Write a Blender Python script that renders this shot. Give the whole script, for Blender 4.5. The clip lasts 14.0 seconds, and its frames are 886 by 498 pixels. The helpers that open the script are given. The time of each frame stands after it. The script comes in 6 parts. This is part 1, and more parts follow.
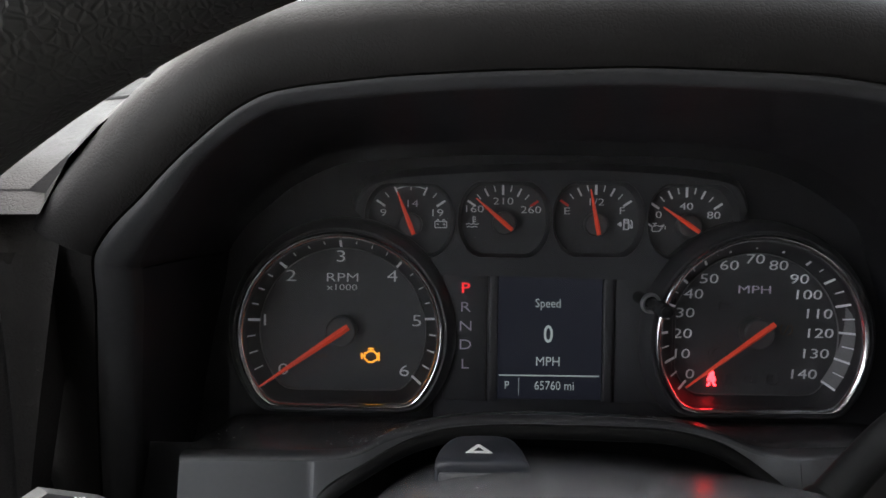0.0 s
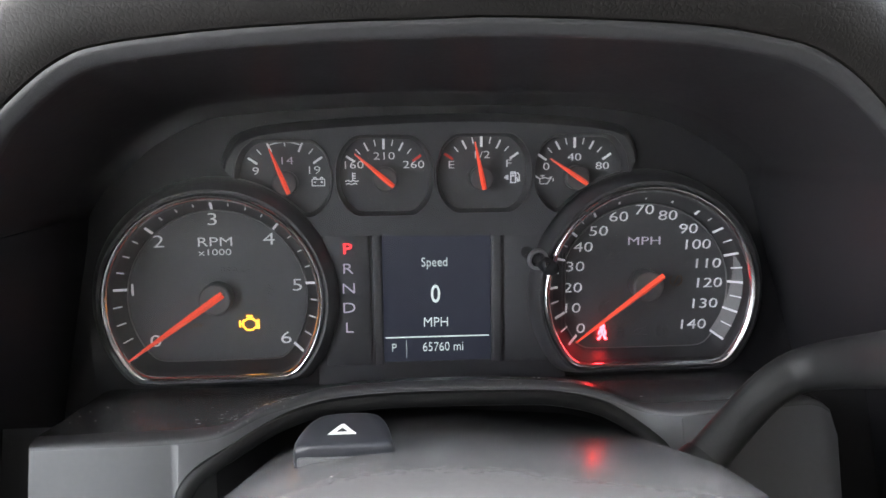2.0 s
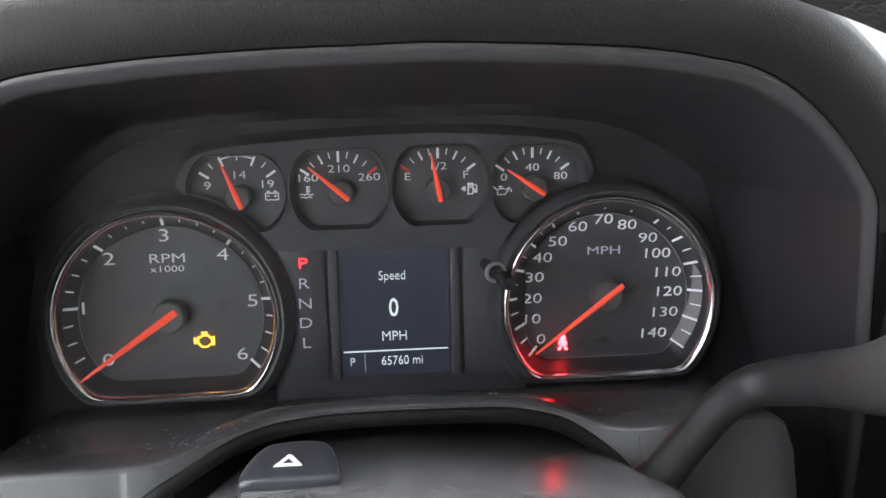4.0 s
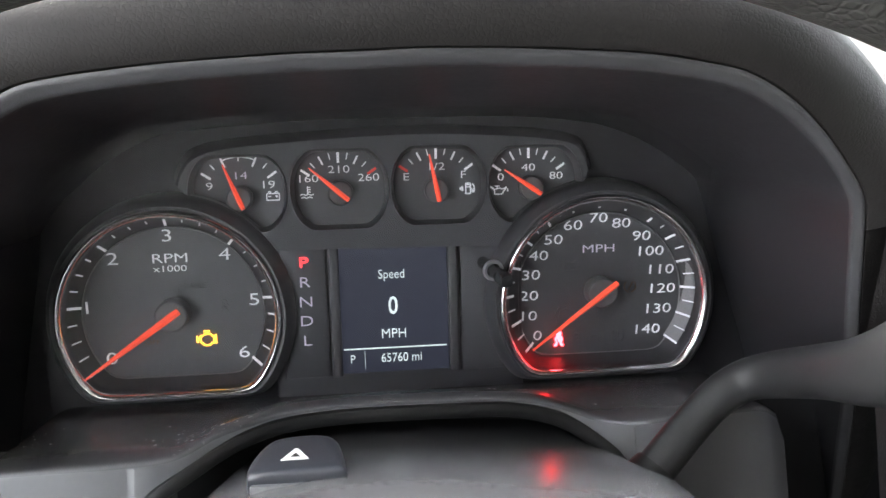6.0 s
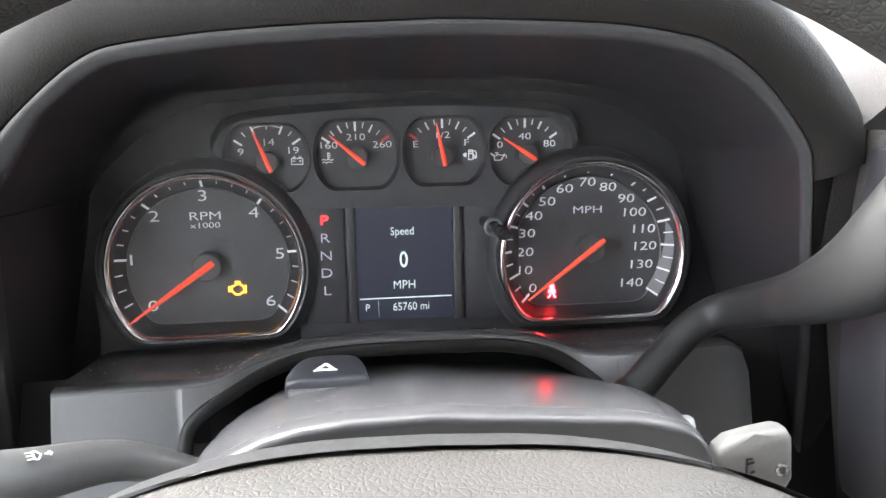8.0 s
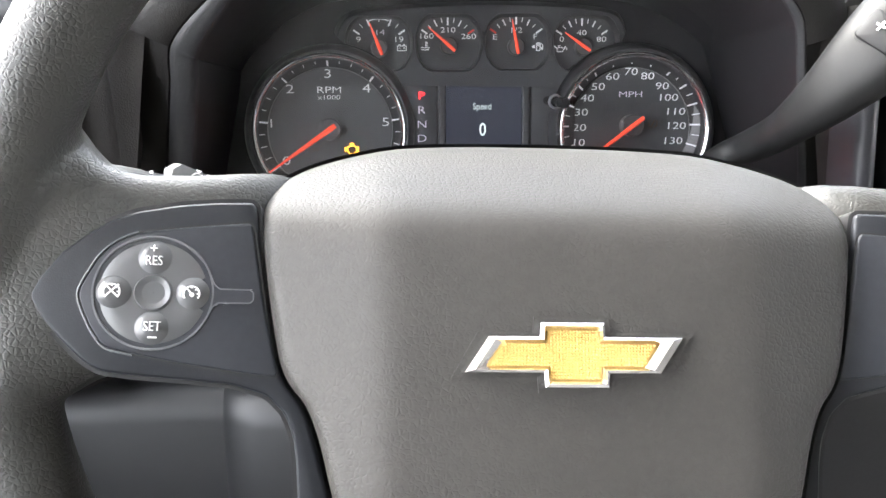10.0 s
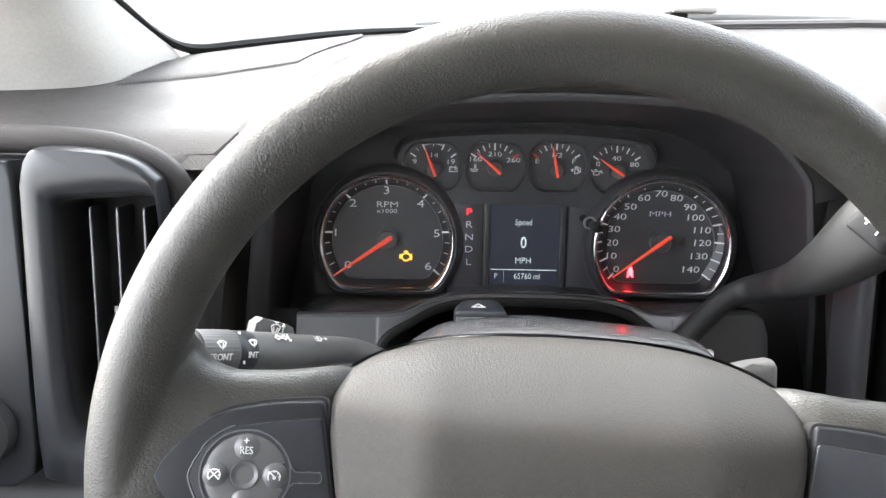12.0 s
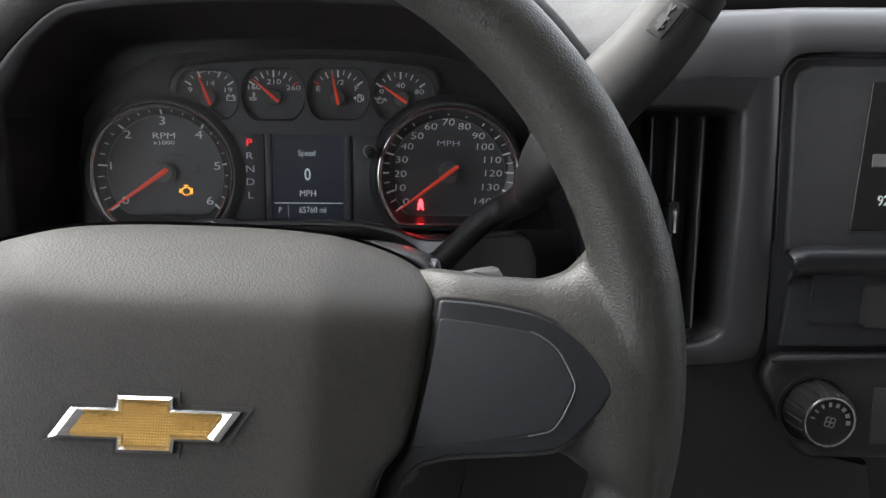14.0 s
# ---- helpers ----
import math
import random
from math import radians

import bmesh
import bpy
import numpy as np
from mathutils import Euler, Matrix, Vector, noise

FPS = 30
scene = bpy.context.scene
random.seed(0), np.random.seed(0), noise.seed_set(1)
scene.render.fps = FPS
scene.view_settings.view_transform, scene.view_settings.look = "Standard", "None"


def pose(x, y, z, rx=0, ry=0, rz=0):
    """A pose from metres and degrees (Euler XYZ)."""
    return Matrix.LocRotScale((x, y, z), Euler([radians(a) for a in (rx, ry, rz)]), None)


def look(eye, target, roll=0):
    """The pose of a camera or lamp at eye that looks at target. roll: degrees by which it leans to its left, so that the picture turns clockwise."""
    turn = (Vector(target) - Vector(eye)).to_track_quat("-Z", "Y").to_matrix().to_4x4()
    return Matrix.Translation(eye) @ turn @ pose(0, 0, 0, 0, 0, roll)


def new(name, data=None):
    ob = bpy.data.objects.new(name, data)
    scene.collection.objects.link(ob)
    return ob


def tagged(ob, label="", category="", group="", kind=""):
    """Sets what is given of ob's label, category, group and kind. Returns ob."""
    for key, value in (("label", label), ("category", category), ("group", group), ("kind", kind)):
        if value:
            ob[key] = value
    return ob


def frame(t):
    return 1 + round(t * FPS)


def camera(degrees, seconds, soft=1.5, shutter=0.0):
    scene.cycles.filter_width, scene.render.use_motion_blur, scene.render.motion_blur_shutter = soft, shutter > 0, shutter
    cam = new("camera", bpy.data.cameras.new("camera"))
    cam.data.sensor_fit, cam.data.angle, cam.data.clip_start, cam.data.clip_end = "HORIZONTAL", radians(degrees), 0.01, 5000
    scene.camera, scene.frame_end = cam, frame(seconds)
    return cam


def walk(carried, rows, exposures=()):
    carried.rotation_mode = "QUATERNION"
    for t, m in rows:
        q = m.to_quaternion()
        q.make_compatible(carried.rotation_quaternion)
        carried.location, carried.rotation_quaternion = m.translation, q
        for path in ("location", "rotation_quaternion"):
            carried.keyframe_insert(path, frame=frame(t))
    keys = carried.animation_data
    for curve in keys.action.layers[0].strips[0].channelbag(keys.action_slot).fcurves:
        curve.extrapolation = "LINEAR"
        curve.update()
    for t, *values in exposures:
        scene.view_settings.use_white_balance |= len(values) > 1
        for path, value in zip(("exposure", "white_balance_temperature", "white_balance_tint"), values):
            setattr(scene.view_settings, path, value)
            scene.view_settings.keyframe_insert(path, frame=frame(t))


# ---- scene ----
cam = camera(58.69, 14.0)
EYE, TILT = 1.45, -15.0
# the dashboard's own frame: y into the dash, z up along the dial faces
DASH = pose(0, 0, EYE, TILT, 0, 0)
# the steering wheel's hub: x right, z up along the pad, -y towards the driver; the wheel is turned a little
HUBPOSE = pose(0.047, 0.082, -0.110, -17, 0, 0) @ pose(0, 0, 0, 0, 1.8, 0) @ pose(0, 0.0186, 0)
WHEEL = DASH @ HUBPOSE
# the spoke panels lie in the hub's frame but cant towards the driver on their way out
SPOKE = WHEEL.copy()
PATH = [
    (0, (0.00818, -0.00788, 1.46246), (-0.03150, 1.88892, 0.82958), 0.232),
    (0.5, (0.00311, -0.00158, 1.45861), (0.00270, 1.87189, 0.75853), 0.333),
    (1, (0.01547, -0.01170, 1.46217), (0.09215, 1.84465, 0.72185), 0.491),
    (1.5, (0.04372, 0.00369, 1.47252), (0.15280, 1.85033, 0.71225), 0.293),
    (2, (0.03346, 0.01377, 1.46500), (0.16354, 1.85171, 0.68715), 0.346),
    (2.5, (0.04979, 0.02290, 1.46964), (0.18837, 1.85063, 0.66952), 0.269),
    (3, (0.04912, 0.02411, 1.47331), (0.19921, 1.84571, 0.66138), 0.195),
    (5.5, (0.04158, 0.01786, 1.47655), (0.23955, 1.83471, 0.66422), 0.234),
    (6, (0.04140, 0.01618, 1.47823), (0.24068, 1.83204, 0.66401), 0.230),
    (6.5, (0.04078, 0.01118, 1.48223), (0.24232, 1.82689, 0.66825), 0.271),
    (7, (0.03682, 0.00245, 1.48419), (0.23980, 1.81740, 0.66888), 0.275),
    (9.5, (0.01724, -0.13725, 1.45035), (0.18946, 1.68153, 0.63650), 0.664),
    (10, (-0.00652, -0.17206, 1.44366), (0.10976, 1.64747, 0.62160), 0.603),
    (10.5, (-0.02897, -0.17752, 1.44677), (0.02513, 1.64158, 0.61735), 0.605),
    (11, (-0.02657, -0.17800, 1.45654), (-0.02339, 1.64030, 0.62361), 0.654),
    (11.5, (-0.01968, -0.18346, 1.49647), (-0.03879, 1.63216, 0.65792), 0.733),
    (12, (-0.00128, -0.19689, 1.54434), (-0.02290, 1.61972, 0.70801), 0.730),
    (12.5, (0.04727, -0.20622, 1.56627), (0.02978, 1.61088, 0.73089), 0.711),
    (13, (0.08729, -0.20759, 1.55793), (0.09091, 1.61025, 0.72399), 0.828),
    (13.5, (0.12171, -0.20363, 1.52929), (0.14949, 1.61446, 0.69636), 0.837),
    (14, (0.14276, -0.19859, 1.48877), (0.18831, 1.62050, 0.65881), 0.903),
]
EXPOSURES = [(0.0, 2.55), (0.4, 2.77), (0.9, 3.78), (1.5, 4.12), (3.0, 4.02), (5.5, 4.32), (7.2, 4.48), (9.5, 4.64), (10.5, 4.26), (11.0, 4.12), (12.0, 4.03), (12.6, 3.74), (13.2, 3.55), (14.0, 2.87)]
walk(cam, [(t, look(eye, target, roll)) for t, eye, target, roll in PATH], EXPOSURES)

# ---- light ----
world = bpy.data.worlds.new("overcast_sky")
scene.world = world
world.use_nodes = True
_nt = world.node_tree
_sky = _nt.nodes.new("ShaderNodeTexSky")
_sky.sky_type, _sky.sun_disc = "NISHITA", False
_sky.sun_elevation, _sky.sun_rotation = radians(42), radians(-58)
_sky.air_density, _sky.dust_density = 1.0, 3.0
_hsv = _nt.nodes.new("ShaderNodeHueSaturation")
_hsv.inputs["Saturation"].default_value = 0.25
_nt.links.new(_sky.outputs[0], _hsv.inputs["Color"])
_nt.links.new(_hsv.outputs[0], _nt.nodes["Background"].inputs["Color"])
_nt.nodes["Background"].inputs["Strength"].default_value = 0.15
_sun = new("sun", bpy.data.lights.new("sun", "SUN"))
_sun.data.energy, _sun.data.angle, _sun.data.color = 0.65, radians(40), (1.0, 0.96, 0.9)
_sun.matrix_world = look((-3.4, 2.12, 4.9), (0, 0, 1.3))

# ---- materials ----
MATS = {}


def material(name, colour, rough=0.5, metal=0.0, grain=0.0, grain_size=0.002, pebble=0.0, pebble_size=0.0025,
             mottle=0.12, wear=0.1, spec=0.5, emit=None, emit_strength=0.0, coat=0.0, dust=0.0):
    """A painted, moulded or metal surface with fine grain, an optional pebbled leather relief and uneven gloss."""
    m = bpy.data.materials.new(name)
    m.use_nodes = True
    n, l = m.node_tree.nodes, m.node_tree.links
    b = n["Principled BSDF"]
    b.inputs["Roughness"].default_value, b.inputs["Metallic"].default_value = rough, metal
    b.inputs["Specular IOR Level"].default_value = spec
    b.inputs["Coat Weight"].default_value = coat
    co = n.new("ShaderNodeTexCoord")
    if mottle:
        big = n.new("ShaderNodeTexNoise")
        big.inputs["Scale"].default_value, big.inputs["Detail"].default_value = 22.0, 5.0
        l.new(co.outputs["Object"], big.inputs["Vector"])
        fine = n.new("ShaderNodeTexNoise")
        fine.inputs["Scale"].default_value, fine.inputs["Detail"].default_value = 420.0, 3.0
        l.new(co.outputs["Object"], fine.inputs["Vector"])
        both = n.new("ShaderNodeMath")
        both.operation = "ADD"
        l.new(big.outputs["Fac"], both.inputs[0])
        l.new(fine.outputs["Fac"], both.inputs[1])
        ramp = n.new("ShaderNodeMapRange")
        ramp.inputs["From Min"].default_value, ramp.inputs["From Max"].default_value = 0.6, 1.4
        ramp.inputs["To Min"].default_value, ramp.inputs["To Max"].default_value = 1 - mottle, 1 + mottle
        l.new(both.outputs[0], ramp.inputs["Value"])
        mul = n.new("ShaderNodeMix")
        mul.data_type, mul.blend_type = "RGBA", "MULTIPLY"
        mul.inputs["Factor"].default_value = 1.0
        mul.inputs["A"].default_value = (*colour, 1)
        l.new(ramp.outputs["Result"], mul.inputs["B"])
        colour_out = mul.outputs["Result"]
        if dust:
            speck = n.new("ShaderNodeTexVoronoi")
            speck.inputs["Scale"].default_value = 260.0
            l.new(co.outputs["Object"], speck.inputs["Vector"])
            near = n.new("ShaderNodeMath")
            near.operation, near.inputs[1].default_value = "LESS_THAN", 0.10
            l.new(speck.outputs["Distance"], near.inputs[0])
            some = n.new("ShaderNodeSeparateColor")
            l.new(speck.outputs["Color"], some.inputs[0])
            few = n.new("ShaderNodeMath")
            few.operation, few.inputs[1].default_value = "LESS_THAN", dust
            l.new(some.outputs[0], few.inputs[0])
            both_on = n.new("ShaderNodeMath")
            both_on.operation = "MULTIPLY"
            l.new(near.outputs[0], both_on.inputs[0])
            l.new(few.outputs[0], both_on.inputs[1])
            dusty = n.new("ShaderNodeMix")
            dusty.data_type = "RGBA"
            dusty.inputs["B"].default_value = (0.34, 0.33, 0.31, 1)
            l.new(both_on.outputs[0], dusty.inputs["Factor"])
            l.new(colour_out, dusty.inputs["A"])
            colour_out = dusty.outputs["Result"]
        l.new(colour_out, b.inputs["Base Color"])
        gl = n.new("ShaderNodeMapRange")
        gl.inputs["From Min"].default_value, gl.inputs["From Max"].default_value = 0.6, 1.4
        gl.inputs["To Min"].default_value, gl.inputs["To Max"].default_value = max(0.02, rough - wear), min(1, rough + wear)
        l.new(both.outputs[0], gl.inputs["Value"])
        l.new(gl.outputs["Result"], b.inputs["Roughness"])
    else:
        b.inputs["Base Color"].default_value = (*colour, 1)
    normal = None
    if pebble:
        warp = n.new("ShaderNodeTexNoise")
        warp.inputs["Scale"].default_value = 0.25 / pebble_size
        l.new(co.outputs["Object"], warp.inputs["Vector"])
        shift = n.new("ShaderNodeVectorMath")
        shift.operation = "MULTIPLY_ADD"
        shift.inputs[1].default_value = (pebble_size * 0.8,) * 3
        l.new(warp.outputs["Color"], shift.inputs[0])
        l.new(co.outputs["Object"], shift.inputs[2])
        vor = n.new("ShaderNodeTexVoronoi")
        vor.feature = "DISTANCE_TO_EDGE"
        vor.inputs["Scale"].default_value = 1.0 / pebble_size
        l.new(shift.outputs[0], vor.inputs["Vector"])
        crease = n.new("ShaderNodeMapRange")
        crease.interpolation_type = "SMOOTHSTEP"
        crease.inputs["From Min"].default_value, crease.inputs["From Max"].default_value = 0.0, 0.26
        crease.inputs["To Min"].default_value, crease.inputs["To Max"].default_value = 0.0, 1.0
        l.new(vor.outputs["Distance"], crease.inputs["Value"])
        bump = n.new("ShaderNodeBump")
        bump.inputs["Strength"].default_value = pebble
        bump.inputs["Distance"].default_value = pebble_size * 0.12
        l.new(crease.outputs["Result"], bump.inputs["Height"])
        normal = bump
    if grain:
        nz = n.new("ShaderNodeTexNoise")
        nz.inputs["Scale"].default_value, nz.inputs["Detail"].default_value = 1.0 / grain_size, 3.0
        l.new(co.outputs["Object"], nz.inputs["Vector"])
        bump = n.new("ShaderNodeBump")
        bump.inputs["Strength"].default_value = grain
        bump.inputs["Distance"].default_value = grain_size * 0.3
        l.new(nz.outputs["Fac"], bump.inputs["Height"])
        if normal:
            l.new(normal.outputs[0], bump.inputs["Normal"])
        normal = bump
    if normal:
        l.new(normal.outputs[0], b.inputs["Normal"])
    if emit:
        b.inputs["Emission Color"].default_value = (*emit, 1)
        b.inputs["Emission Strength"].default_value = emit_strength
    MATS[name] = m
    return m


def glass(name, tint=(1, 1, 1), gloss_rough=0.02):
    """A clear pane: what is behind shows through, and it mirrors more at a slant."""
    m = bpy.data.materials.new(name)
    m.use_nodes = True
    n, l = m.node_tree.nodes, m.node_tree.links
    n.remove(n["Principled BSDF"])
    clear, shine, mix, fr, pw, ma = (n.new("ShaderNode" + k) for k in ("BsdfTransparent", "BsdfGlossy", "MixShader", "LayerWeight", "Math", "Math"))
    clear.inputs["Color"].default_value = (*tint, 1)
    shine.inputs["Roughness"].default_value = gloss_rough
    fr.inputs["Blend"].default_value = 0.5
    pw.operation, pw.inputs[1].default_value = "POWER", 5.0
    ma.operation, ma.inputs[1].default_value, ma.inputs[2].default_value = "MULTIPLY_ADD", 0.95, 0.05
    l.new(fr.outputs["Facing"], pw.inputs[0])
    l.new(pw.outputs[0], ma.inputs[0])
    l.new(ma.outputs[0], mix.inputs[0])
    l.new(clear.outputs[0], mix.inputs[1])
    l.new(shine.outputs[0], mix.inputs[2])
    l.new(mix.outputs[0], n["Material Output"].inputs["Surface"])
    return m


LEATHER = material("wheel_leather", (0.034, 0.0335, 0.0308), 0.45, pebble=0.47, pebble_size=0.0018, grain=0.08, grain_size=0.0006, wear=0.05, spec=0.48)
PADSKIN = material("airbag_skin", (0.0460, 0.0436, 0.0408), 0.52, pebble=0.42, pebble_size=0.0018, grain=0.08, grain_size=0.0006, wear=0.05, spec=0.32)
BROW = material("brow_skin", (0.0160, 0.0148, 0.0143), 0.60, pebble=0.26, pebble_size=0.0016, grain=0.08, grain_size=0.0008, spec=0.2)
DASHSKIN = material("dash_skin", (0.034, 0.031, 0.030), 0.58, pebble=0.35, pebble_size=0.0017, grain=0.2, grain_size=0.0008, spec=0.22)
TRIM = material("black_trim", (0.044, 0.044, 0.047), 0.40, grain=0.25, grain_size=0.0007, wear=0.05)
TRIMGREY = material("grey_trim", (0.032, 0.032, 0.034), 0.45, grain=0.25, grain_size=0.0007, wear=0.05, spec=0.3)
LIPGREY = material("lip_grey", (0.050, 0.050, 0.053), 0.42, grain=0.25, grain_size=0.0007, wear=0.05, spec=0.4)
LEDGE = material("ledge_grey", (0.080, 0.081, 0.085), 0.32, grain=0.05, grain_size=0.0010, wear=0.02, mottle=0.06)
SHELL = material("hood_inside", (0.024, 0.0235, 0.026), 0.40, grain=0.2, grain_size=0.0007, wear=0.04, spec=0.28)
COLUMN = material("column_black", (0.082, 0.082, 0.085), 0.25, grain=0.06, grain_size=0.0008, wear=0.02, mottle=0.06, dust=0.035)
LEVER = material("lever_grey", (0.0180, 0.0180, 0.0186), 0.50, grain=0.12, grain_size=0.0008, wear=0.04, spec=0.25)
MARKGREY = material("grey_mark", (0.24, 0.24, 0.23), 0.6, mottle=0.05)
PANELBLACK = material("panel_black", (0.027, 0.027, 0.029), 0.5, grain=0.25, grain_size=0.0008, wear=0.04, spec=0.28)
WIPERGREY = material("wiper_grey", (0.13, 0.13, 0.13), 0.4, mottle=0.05)
ROCKER = material("rocker_grey", (0.0135, 0.0135, 0.0145), 0.55, grain=0.1, grain_size=0.0008, wear=0.03, spec=0.25)
SHELF = material("shelf_black", (0.072, 0.072, 0.076), 0.26, grain=0.06, grain_size=0.0010, wear=0.02, mottle=0.06, dust=0.03)
KNEE = material("knee_black", (0.011, 0.011, 0.012), 0.5, grain=0.2, grain_size=0.0008, wear=0.03)
# One continuous console surface: lit top roll painted paler, vent face below darker.
CONSOLELIT = material("console_lit", (0.056, 0.056, 0.061), 0.30, mottle=0)
VENTSHADE = material("vent_shaded", (0.037, 0.037, 0.042), 0.34, mottle=0, spec=0.45)
RADIOGREY = material("radio_grey", (0.058, 0.059, 0.065), 0.36, grain=0.08, grain_size=0.0006, wear=0.03, spec=0.45)
SATIN = material("satin_trim", (0.0200, 0.0213, 0.0250), 0.36, grain=0.30, grain_size=0.0005, wear=0.03, spec=0.3)
SATINDARK = material("satin_dark", (0.030, 0.0318, 0.0375), 0.34, grain=0.08, grain_size=0.0006, wear=0.03, spec=0.35)
VENTGREY = material("vent_grey", (0.019, 0.020, 0.023), 0.33, grain=0.12, grain_size=0.0006, wear=0.03, spec=0.4)
PILLAR = material("pillar_trim", (0.31, 0.298, 0.278), 0.6, grain=0.3, grain_size=0.0012)
FACE = material("dial_face", (0.068, 0.068, 0.071), 0.45, grain=0.1, grain_size=0.0004)
FACERING = material("dial_ring", (0.035, 0.035, 0.037), 0.4, grain=0.1, grain_size=0.0004)
FACEGREY = material("dial_grey", (0.17, 0.17, 0.17), 0.5)
POD = material("cluster_panel", (0.054, 0.054, 0.058), 0.48, grain=0.3, grain_size=0.0005, dust=0.02)
GLOSS = material("gloss_black", (0.016, 0.016, 0.017), 0.2, grain=0.0)
CHROME = material("chrome", (0.90, 0.90, 0.91), 0.14, metal=1.0, mottle=0.04, wear=0.03)
NICKEL = material("nickel", (0.55, 0.55, 0.56), 0.25, metal=1.0, mottle=0.08)
# Small glow added to unlit print and pointers to brighten them.
PRINT = material("white_print", (0.78, 0.78, 0.80), 0.6, mottle=0.03, emit=(0.85, 0.87, 0.92), emit_strength=0.012)
PRINTDIM = material("violet_print", (0.72, 0.66, 0.78), 0.6, mottle=0.03, emit=(0.8, 0.75, 0.9), emit_strength=0.006)
PRINTRED = material("red_print", (0.60, 0.05, 0.04), 0.6, mottle=0.05, emit=(1.0, 0.08, 0.05), emit_strength=0.012)
NEEDLE = material("needle_red", (0.78, 0.065, 0.03), 0.4, mottle=0.08, emit=(1.0, 0.10, 0.05), emit_strength=0.03)
HUB = material("needle_hub", (0.085, 0.085, 0.087), 0.5, grain=0.35, grain_size=0.0005)
LITRED = material("lit_red", (0.6, 0.03, 0.03), 0.4, mottle=0, emit=(1.0, 0.035, 0.04), emit_strength=0.14)
TELLRED = material("telltale_red", (0.6, 0.02, 0.02), 0.4, mottle=0, emit=(1.0, 0.020, 0.026), emit_strength=2.3)
TELLAMBER = material("telltale_amber", (0.7, 0.35, 0.03), 0.4, mottle=0, emit=(1.0, 0.38, 0.03), emit_strength=0.2)
UNLIT = material("unlit_telltale", (0.064, 0.064, 0.066), 0.55, mottle=0.05)
UNLITAMBER = material("unlit_amber", (0.085, 0.045, 0.018), 0.55, mottle=0.05)
LCD = material("lcd_panel", (0.012, 0.013, 0.018), 0.3, mottle=0, emit=(0.36, 0.40, 0.62), emit_strength=0.0035)
LCDTEXT = material("lcd_text", (0.5, 0.55, 0.55), 0.5, mottle=0, emit=(0.78, 0.92, 0.90), emit_strength=0.042)
WHITEMARK = material("white_mark", (0.80, 0.80, 0.78), 0.55, mottle=0.04)
SWITCHGREY = material("switch_grey", (0.100, 0.101, 0.105), 0.30, mottle=0)
GOLD = material("gold_face", (0.66, 0.43, 0.14), 0.45, metal=0.5, mottle=0.06)
# Paler than the parts it trims: highlights along their edges, put into colour.
EDGE = material("edge_highlight", (0.12, 0.122, 0.130), 0.22, mottle=0.05)
LOCK = material("lock_metal", (0.42, 0.42, 0.43), 0.36, metal=0.6, mottle=0.1)
VOID = material("deep_black", (0.016, 0.016, 0.017), 0.7)
STALKGREY = material("stalk_black", (0.105, 0.105, 0.104), 0.42, grain=0.2, grain_size=0.0008)
KEYGREY = material("key_shell", (0.18, 0.18, 0.178), 0.45, grain=0.2, grain_size=0.0008)
PAINT = material("silver_paint", (0.25, 0.26, 0.257), 0.75, mottle=0.02, wear=0.02, spec=0.08)
RUBBER = material("black_rubber", (0.011, 0.011, 0.011), 0.5, spec=0.25)
CONCRETE = material("pale_concrete", (0.78, 0.77, 0.75), 0.85, grain=0.6, grain_size=0.02)
HEADLINER = material("headliner", (0.40, 0.38, 0.35), 0.9, grain=0.5, grain_size=0.003)
CLOTH = material("rear_panel", (0.15, 0.148, 0.145), 0.85, grain=0.5, grain_size=0.003)
PANE = glass("windscreen_glass", (0.97, 0.99, 0.98))
LENS = glass("dial_lens", (0.97, 0.97, 0.98), 0.35)

# ---- shape helpers ----
SMOOTH = 0.7


HOME = {}


def thing(name, label, category, at=(0, 0, 0), base=DASH, kind="", group=""):
    """An Empty at its base, in the dashboard's frame or another."""
    ob = new(name)
    ob.empty_display_size = 0.02
    ob.matrix_basis = base @ Matrix.Translation(at)
    HOME[ob] = ob.matrix_basis.inverted()
    return tagged(ob, label, category, group, kind)


def part(name, bm, mat, parent, label="", base=DASH, smooth=True, sharp=35):
    """One mesh under a thing or a part; its points are given in the frame base."""
    root = parent
    while root.parent:
        root = root.parent
    if base is SPOKE:
        for v in bm.verts:
            v.co.y -= 0.16 * (abs(v.co.x) - 0.0995)
    bm.transform(HOME[root] @ base)
    bmesh.ops.recalc_face_normals(bm, faces=bm.faces[:])
    me = bpy.data.meshes.new(name)
    bm.to_mesh(me)
    bm.free()
    me.materials.append(mat)
    if smooth:
        me.shade_smooth()
        me.set_sharp_from_angle(angle=radians(sharp))
    ob = new(name, me)
    ob.parent = parent
    if label:
        ob["label"] = label
    return ob


def solid(name, bm, mat, label, category, base=DASH, kind="", smooth=True, sharp=35, group=""):
    """A thing of one mesh."""
    bm.transform(base)
    bmesh.ops.recalc_face_normals(bm, faces=bm.faces[:])
    me = bpy.data.meshes.new(name)
    bm.to_mesh(me)
    bm.free()
    me.materials.append(mat)
    if smooth:
        me.shade_smooth()
        me.set_sharp_from_angle(angle=radians(sharp))
    return tagged(new(name, me), label, category, group, kind)


